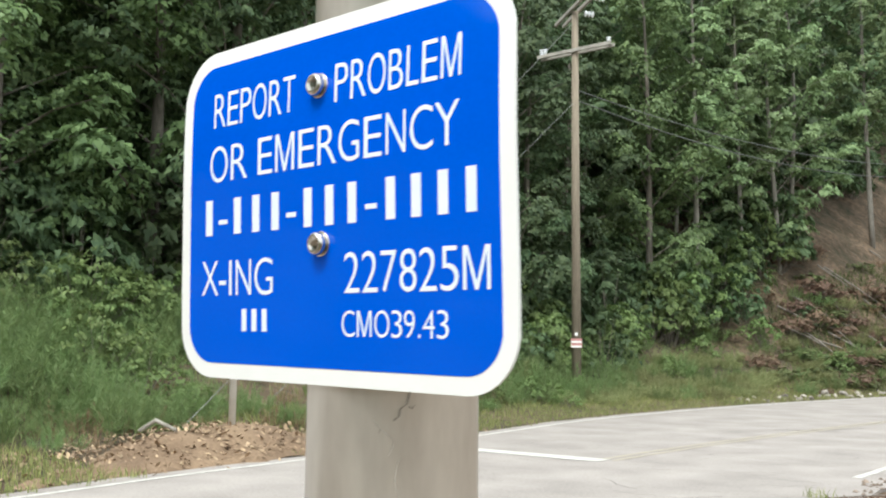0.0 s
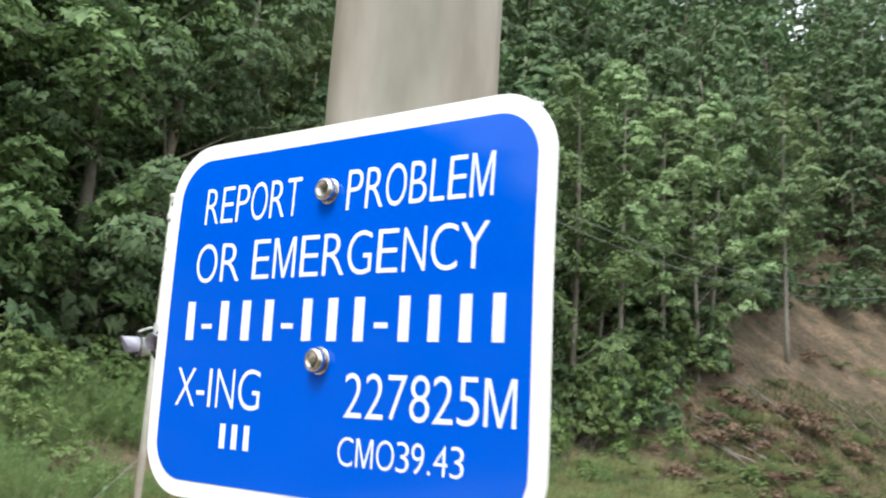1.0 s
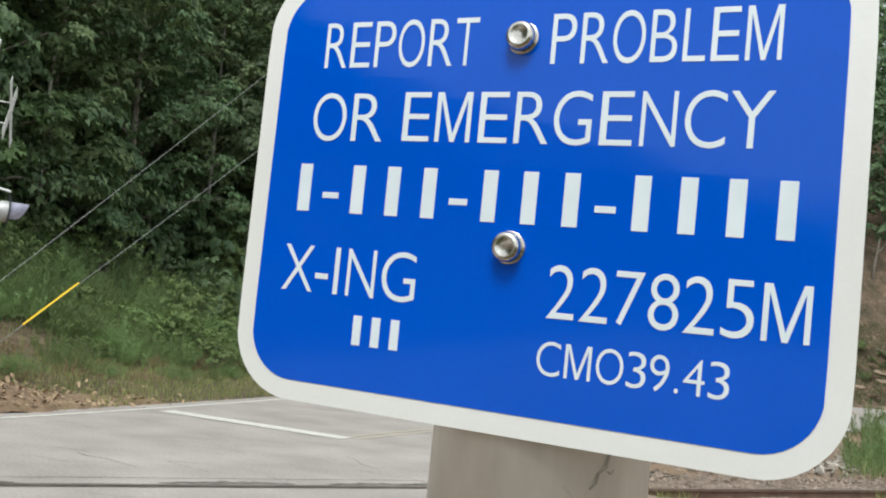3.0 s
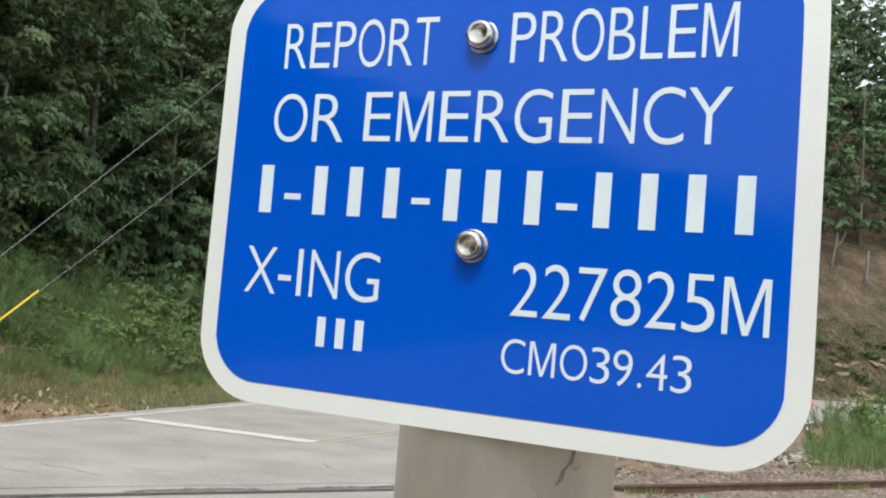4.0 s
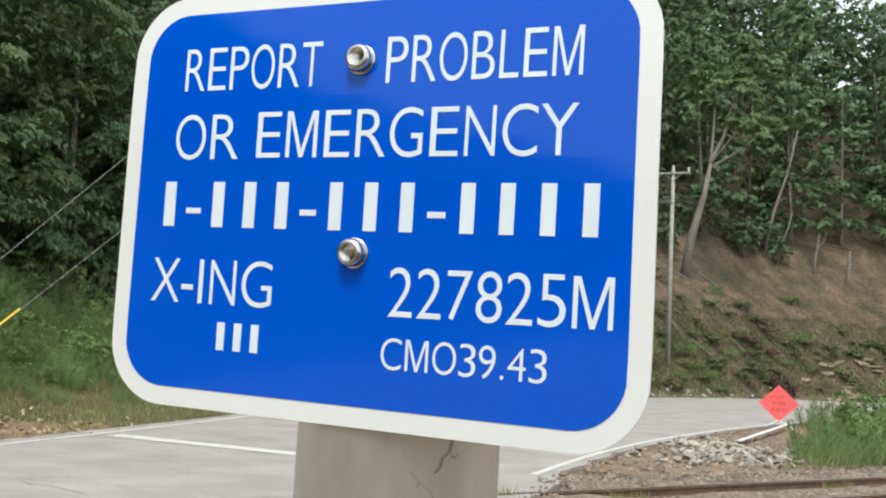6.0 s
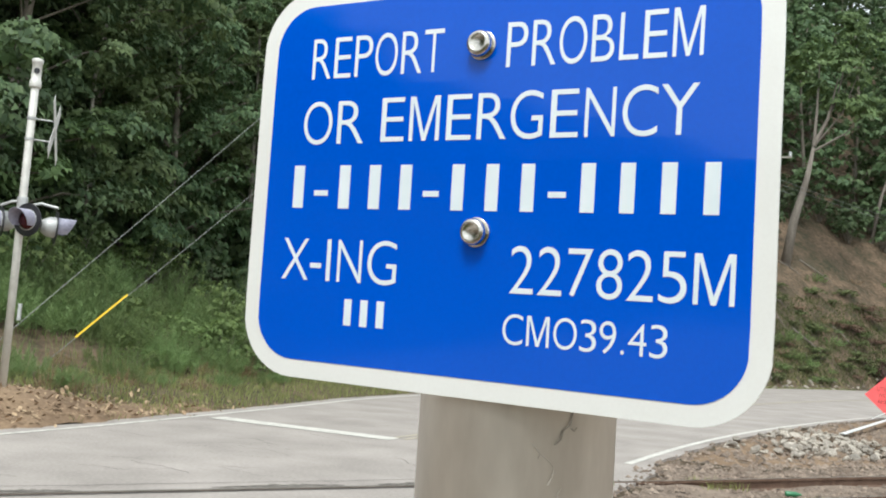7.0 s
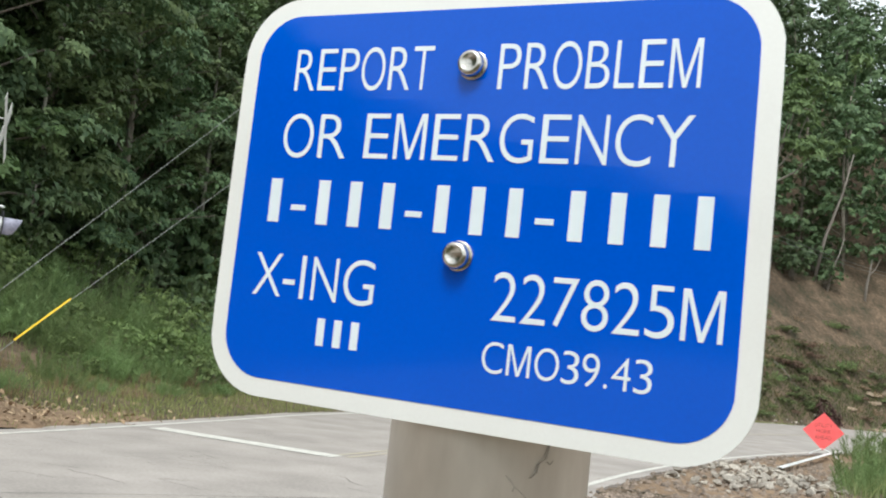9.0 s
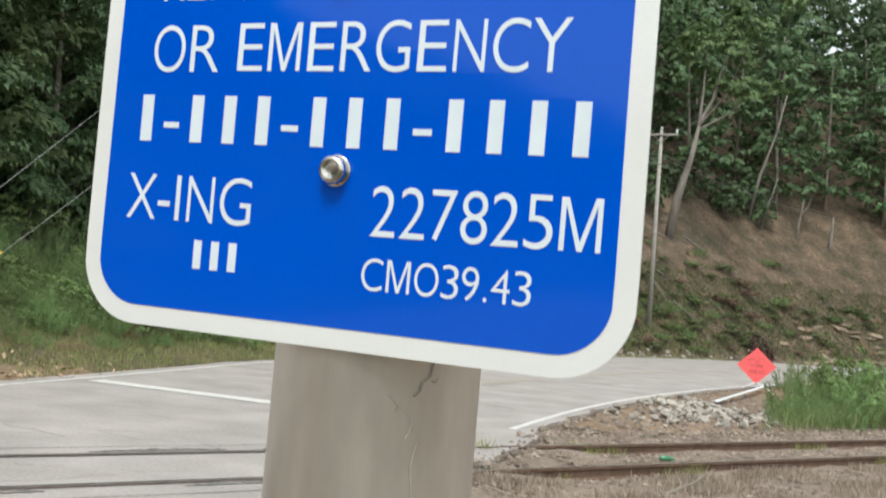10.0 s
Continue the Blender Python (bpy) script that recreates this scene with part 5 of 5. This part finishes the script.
def plant_bushes():
    rng = random.Random(8)
    for k in range(290):
        az, dist = radians(rng.uniform(-75, -12)), rng.uniform(12, 55)
        x, y = 0.2 + dist * math.sin(az), -0.4 + dist * math.cos(az)
        d = float(beyond(x, y)[0])
        if not 2.9 < d < 10.0 or y > 50 or (d < 6.5 and 10.5 < y < 14.5 and -17 < x < -14):
            continue
        kind = rng.choice((1, 1, 0)) if d < 5.5 else rng.choice((0, 0, 1, 1, 2))
        if dist < 21:
            kind = rng.choice((6, 6, 1, 6, 7))
        place(BUSHES[kind], x, y, rng.uniform(0.6, 1.05) * (0.6 if d < 4.5 else 0.75 if d < 6.5 else 0.85), rng.uniform(0, 360))
    # ripe grass along the road's bend, below the brush
    for k in range(85):
        y = rng.uniform(23, 50)
        i = int(np.argmin(abs(LEFT_EDGE[:, 1] - y)))
        d = rng.uniform(1.9, 6.2)
        p = LEFT_EDGE[i] + EDGE_N[i] * d
        place(BUSHES[8 if rng.random() < 0.75 else 1], p[0], p[1], rng.uniform(0.5, 0.85) * (0.75 if d < 3 else 1.0), rng.uniform(0, 360), rng.uniform(0.85, 1.15))
    for x, y in ((-14.0, 8.3), (-13.7, 7.6), (-14.4, 9.3), (-14.6, 8.0)):
        place(BUSHES[6], x, y, rng.uniform(0.5, 0.7), rng.uniform(0, 360), 1.0)
    # a thick belt of tall soft weeds between the mown strip and the wood
    for k in range(135):
        y = rng.uniform(2, 27)
        i = int(np.argmin(abs(LEFT_EDGE[:, 1] - y)))
        d = rng.uniform(3.4, 9.6)
        p = LEFT_EDGE[i] + EDGE_N[i] * d
        if d < 5.4 and 9.6 < p[1] < 15 and -17.3 < p[0] < -13.2:
            continue
        leafy_one = d > 7.5 and rng.random() < 0.55
        place(BUSHES[7 if leafy_one else 6 if rng.random() < 0.7 else 1], p[0], p[1], rng.uniform(0.65, 1.0) * (0.75 if d < 4.6 else 1.0), rng.uniform(0, 360), rng.uniform(0.9, 1.15))
    for k in range(100):
        x, y = rng.uniform(-0.8, 6.5), rng.uniform(15.5, 36)
        size = rng.uniform(0.42, 0.8)
        # the work sign stays in the open, clear of the weeds
        if (Vector((x, y, 0)) - TRACK_A).dot(TRACK_N) < 2.2 + size or x < 0.15 - 0.065 * y + 1.2 * size + 0.02 * max(0.0, y - 26) ** 1.5:
            continue
        place(BUSHES[rng.choice((1, 6, 6, 8, 8, 7))], x, y, size, rng.uniform(0, 360), 1.25)
    for k in range(230):
        y = rng.uniform(40, 88)
        i = int(np.argmin(abs(LEFT_EDGE[:, 1] - y)))
        p = LEFT_EDGE[i] + EDGE_N[i] * (rng.uniform(1.6, 6.0) if k % 3 else rng.uniform(1.6, 10.5))
        place(BUSHES[rng.choice((5, 5, 5, 5, 1, 3, 4))], p[0], p[1], rng.uniform(0.35, 0.95), rng.uniform(0, 360), 0.6)

    # low weeds above the mown strip, taller bushes in front of the trunks
    for k in range(130):
        low = k < 80
        y = rng.uniform(4, 24) if low else rng.uniform(6, 34)
        i = int(np.argmin(abs(LEFT_EDGE[:, 1] - y)))
        d = rng.uniform(2.2, 5.6) if low else rng.uniform(5.6, 9.0)
        p = LEFT_EDGE[i] + EDGE_N[i] * d
        if d < 6.5 and 10.2 < p[1] < 14.8 and -17.3 < p[0] < -13.7:
            if d < 4.4:
                place(BUSHES[rng.choice((6, 3))], p[0], p[1], rng.uniform(0.3, 0.48), rng.uniform(0, 360), 0.8)
            continue
        if low:
            place(BUSHES[rng.choice((6, 6, 7, 3, 3))], p[0], p[1], rng.uniform(0.35, 0.7) * (0.7 if d < 3.2 else 1), rng.uniform(0, 360), 0.8)
        else:
            place(BUSHES[rng.choice((6, 6, 1, 7)) if p[1] < 22 else rng.choice((0, 1, 2))], p[0], p[1], rng.uniform(0.7, 1.05), rng.uniform(0, 360), 1.0)


plant_bushes()


def single_trees():
    """The forked tree and the dead snags above the cut bank, the brush and logs below it."""
    def bare(name, label, x, y, top, lean, r, limbs, leafy_top=False):
        z = h1(x, y)
        t = thing(name, pose(x, y, z), label, "tree")
        h = top - z
        bm = bmesh.new()
        tube(bm, [(0, 0, -0.6), (lean * 0.3, 0, h * 0.35), (lean * 0.75, 0, h * 0.7), (lean, 0, h)], [r, r * 0.8, r * 0.55, r * 0.3], 10)
        tips = []
        for f, dx, dy, dz, q in limbs:
            a = Vector((lean * f, 0, h * f))
            tip = a + Vector((dx, dy, dz))
            tube(bm, [a, a.lerp(tip, 0.5) + Vector((dx * 0.1, 0, -0.1 * dz)), tip], [r * q, r * q * 0.6, 0.03], 6, False)
            tips.append(tip)
        part("trunk", bm, SNAG_BARK, t, smooth=True)
        if leafy_top:
            rng = np.random.default_rng(77)
            cs = [(p.x + rng.normal(0, 1.2), p.y + rng.normal(0, 1.2), p.z + rng.normal(0, 0.8), 1.2) for p in tips for _ in range(7)]
            ob = new("crown", blade_mesh("crown", leaf_cloud(cs, 130, 0.34, 0.6, rng), LEAF_A, 3))
            ob.parent = t

    bare("forked_tree", "large grey forked tree above the cut bank", -12.6, 79.5, 19.3, 2.0, 0.42, ((0.98, 1.7, 0, 5.5, 0.5), (0.99, 0.2, 0.5, 7.5, 0.4), (0.93, 4.2, 0, 3.6, 0.26), (0.98, 2.6, 1, 9.5, 0.3), (0.97, 3.6, 0, 7.0, 0.18)), True)
    bare("dead_snag", "thin bleached dead tree leaning above the bank", -7.44, 93.0, 24.9, 2.9, 0.17, ())
    bare("dead_snag", "thin bleached dead tree leaning above the bank", -6.26, 93.2, 17.0, 1.3, 0.13, ())
    bare("dead_snag", "short pale broken trunk above the bank", -3.1, 95.7, 15.5, 0.5, 0.15, ((0.6, 0.9, 0, 1.6, 0.5),))
    bare("dead_snag", "short pale broken trunk above the bank", -0.1, 97.5, 14.0, 0.2, 0.22, ())
    place(TREES[1], -20.9, 42.4, 1.0, 40, 1.0)
    place(TREES[4], -23.2, 44.5, 1.2, 100, 1.1)
    place(TREES[1], -20.5, 46.7, 0.85, 200, 1.0)
    place(TREES[4], -19.7, 49.7, 1.3, 10, 1.1)
    place(TREES[4], -20.05, 52.2, 1.3, 150, 1.1)
    place(TREES[1], -18.1, 60.2, 1.0, 250, 1.0)
    rng = random.Random(19)
    for k in range(26):
        if k < 14:
            y = rng.uniform(42, 52)
            d0, tilt = rng.uniform(5, 8.5), rng.uniform(-18, 18)
        else:
            y = rng.uniform(55, 84)
            d0, tilt = rng.uniform(4, 11), rng.uniform(-35, 35)
        i = int(np.argmin(abs(LEFT_EDGE[:, 1] - y)))
        p = LEFT_EDGE[i] + EDGE_N[i] * d0
        a = Vector((p[0], p[1], h1(*p) + 0.15))
        ln = rng.uniform(1.0, 3.2)
        q = a + Vector((math.cos(radians(tilt)) * ln, math.sin(radians(tilt)) * ln, 0))
        q.z = h1(q.x, q.y) + 0.25
        bm = bmesh.new()
        tube(bm, [a, a.lerp(q, 0.5) + Vector((0, 0, rng.uniform(0, 0.25))), q], [0.06, 0.045, 0.02], 6)
        tagged(part("fallen_branch", bm, SNAG_BARK), "pale fallen branch lying on the slope", "branch", "fallen branches")
    for k in range(70):
        y = rng.uniform(8, 52)
        i = int(np.argmin(abs(LEFT_EDGE[:, 1] - y)))
        p = LEFT_EDGE[i] + EDGE_N[i] * rng.uniform(8.8, 14)
        place(BUSHES[2], p[0], p[1], rng.uniform(0.9, 1.5), rng.uniform(0, 360), 1.15)
    for k in range(46):
        y = rng.uniform(27, 50)
        i = int(np.argmin(abs(LEFT_EDGE[:, 1] - y)))
        p = LEFT_EDGE[i] + EDGE_N[i] * rng.uniform(7.0 if y < 44 else 8.5, 11.5)
        place(BUSHES[2 if k % 3 else 0], p[0], p[1], rng.uniform(0.9, 1.5), rng.uniform(0, 360), 1.2)
    for k in range(46):
        y = rng.uniform(56, 100)
        i = int(np.argmin(abs(LEFT_EDGE[:, 1] - y)))
        p = LEFT_EDGE[i] + EDGE_N[i] * rng.uniform(12.5, 18)
        place(BUSHES[2], p[0], p[1], rng.uniform(1.0, 1.7), rng.uniform(0, 360), 1.1)
    for k in range(26):
        y = rng.uniform(45, 58)
        i = int(np.argmin(abs(LEFT_EDGE[:, 1] - y)))
        p = LEFT_EDGE[i] + EDGE_N[i] * rng.uniform(3.5, 9)
        place(BUSHES[4 if k % 3 else 3], p[0], p[1], rng.uniform(0.5, 1.1), rng.uniform(0, 360), 0.8)


single_trees()


def build_ledges():
    """Weathered sandstone beds that crop out of the cut bank by the road's bend, and the scorched brush at its foot."""
    rng = random.Random(61)
    face = thing("rock_outcrop", Matrix(), "weathered tan sandstone ledges cropping out of the cut bank", "rock outcrop")
    for k in range(70):
        f = rng.random()
        i = int(np.argmin(abs(LEFT_EDGE[:, 1] - (79 + 17 * f))))
        d = 1.3 + 7.0 * rng.random() * (0.25 + 0.75 * f)
        p = LEFT_EDGE[i] + EDGE_N[i] * d
        turn = math.degrees(math.atan2(EDGE_D[i, 1], EDGE_D[i, 0])) + rng.gauss(0, 6)
        ob = new("ledge", LEDGES[k % 4])
        ob.matrix_world = pose(p[0], p[1], h1(*p) - rng.uniform(0.05, 0.28), rng.gauss(20, 9), rng.gauss(0, 4), turn) @ Matrix.Diagonal((rng.uniform(0.9, 3.0), rng.uniform(0.7, 1.3), rng.uniform(0.22, 0.6), 1))
        ob.parent = face
    place(BUSHES[9], -4.6, 74.6, 0.8, 30, 2.2)
    place(BUSHES[9], -3.9, 75.6, 0.6, 200, 1.6)


LEDGES = [rock_mesh(k + 40, 0.6) for k in range(4)]
for me in LEDGES:
    me.materials[0] = SANDSTONE
build_ledges()
for ob in TREES + MID_TREES + FAR_TREES + BUSHES + [VALLEY_TREE]:
    for c in ob.children_recursive:
        bpy.data.objects.remove(c)
    bpy.data.objects.remove(ob)


def plant_grass(name, label, mat, n, spot, tall, wide, seed):
    rng = np.random.default_rng(seed)
    x, y = spot(rng, n)
    z = height(x, y)
    m = len(x)
    ang, lean = rng.random(m) * 6.28, rng.normal(0, 0.28, (m, 2))
    hh = tall * (0.45 + 0.75 * rng.random(m))
    w = wide * (0.6 + 0.8 * rng.random(m))
    c, s = np.cos(ang) * w, np.sin(ang) * w
    tx, ty = x + lean[:, 0] * hh, y + lean[:, 1] * hh
    mx, my = x + lean[:, 0] * hh * 0.35, y + lean[:, 1] * hh * 0.35
    v = np.stack([np.stack([x, y, z - 0.03], 1), np.stack([mx + c, my + s, z + hh * 0.5], 1), np.stack([tx, ty, z + hh], 1), np.stack([mx - c, my - s, z + hh * 0.5], 1)], 1).reshape(-1, 3)
    ob = new(name, blade_mesh(name, v, mat))
    tagged(ob, label, "grass", kind="stuff")


def verge(lo, hi, y0, y1):
    def spot(rng, n):
        i = rng.integers(0, len(LEFT_EDGE), n)
        i = i[(LEFT_EDGE[i, 1] > y0) & (LEFT_EDGE[i, 1] < y1)]
        d = lo + (hi - lo) * rng.random(len(i)) ** 0.9
        j = rng.random(len(i))
        return LEFT_EDGE[i, 0] + EDGE_N[i, 0] * d + (j - 0.5) * 0.6, LEFT_EDGE[i, 1] + EDGE_N[i, 1] * d + (j - 0.5) * 0.6
    return spot


def patch(x0, x1, y0, y1):
    def spot(rng, n):
        x, y = x0 + (x1 - x0) * rng.random(n), y0 + (y1 - y0) * rng.random(n)
        off = (x - TRACK_A.x) * TRACK_N.x + (y - TRACK_A.y) * TRACK_N.y
        keep = (off > 2.3) & (x > -0.75 + 0.03 * (y - 18) + 0.3 * np.sin(y))
        return x[keep], y[keep]
    return spot


plant_grass("roadside_grass", "low green and straw-coloured roadside grass", GRASS, 210000, verge(0.55, 4.2, 9, 70), 0.15, 0.006, 31)
plant_grass("verge_grass", "low green grass at the road's edge", GRASS, 220000, verge(0.4, 3.0, 1, 6.6), 0.17, 0.006, 36)
plant_grass("tall_grass", "tall green weeds and grass below the wood", TALL, 90000, verge(2.8, 9.0, -2, 48), 0.34, 0.007, 32)
plant_grass("bank_weeds", "thin green weeds on the cut bank", BANK_WEED, 150000, verge(1.4, 7.5, 44, 92), 0.3, 0.02, 33)
plant_grass("heap_weeds", "dry straw and weeds at the verge", DRY, 9000, verge(0.6, 2.6, -3, 14), 0.22, 0.006, 35)
plant_grass("corner_grass", "tall green grass beside the track", TALL, 26000, patch(-1, 9, 16, 42), 0.48, 0.008, 34)


def near_track(rng, n):
    a, o = rng.uniform(3.6, 14, n), -0.95 - 2.6 * rng.random(n) ** 1.3
    keep = noise_mask(a, o) > rng.random(n) * 1.1 - 0.25
    a, o = a[keep], o[keep]
    return TRACK_A.x + TRACK_D.x * a + TRACK_N.x * o, TRACK_A.y + TRACK_D.y * a + TRACK_N.y * o


def noise_mask(a, o):
    return np.sin(2.1 * a + 1.3 * np.sin(1.7 * o)) * np.sin(2.7 * o + 0.8 * a) + 0.3 * np.sin(5.3 * a) * np.sin(4.9 * o)


def between_rails(rng, n):
    a, o = rng.uniform(5.2, 24, n), rng.choice((-0.62, -0.8, 0.6, 0.82), n) + rng.normal(0, 0.05, n)
    keep = np.sin(1.9 * a) * np.sin(0.83 * a + 1) > 0.55
    a, o = a[keep], o[keep]
    return TRACK_A.x + TRACK_D.x * a + TRACK_N.x * o, TRACK_A.y + TRACK_D.y * a + TRACK_N.y * o


plant_grass("dry_brush", "grey-brown dead stalks and straw beside the near rail", STRAW, 40000, near_track, 0.15, 0.005, 37)
plant_grass("rail_weeds", "small green weeds growing beside the rails", GRASS, 9000, between_rails, 0.16, 0.004, 38)


# unseen grass, added so that the blue sign mirrors darker, greener ground
def behind(rng, n):
    x, y = rng.uniform(-6, 9, n), rng.uniform(-14, -0.8, n)
    keep = (x > np.interp(y, SIDE_Y, SIDE_X) + 0.4 + 0.3 * np.sin(2 * y)) & (y < -1.7 + 0.5 * np.sin(1.3 * x) + rng.normal(0, 0.35, n))
    return x[keep], y[keep]


plant_grass("near_verge_grass", "unseen rough green grass added behind the viewer for the sign's reflection", BANK_WEED, 26000, behind, 0.22, 0.03, 39)
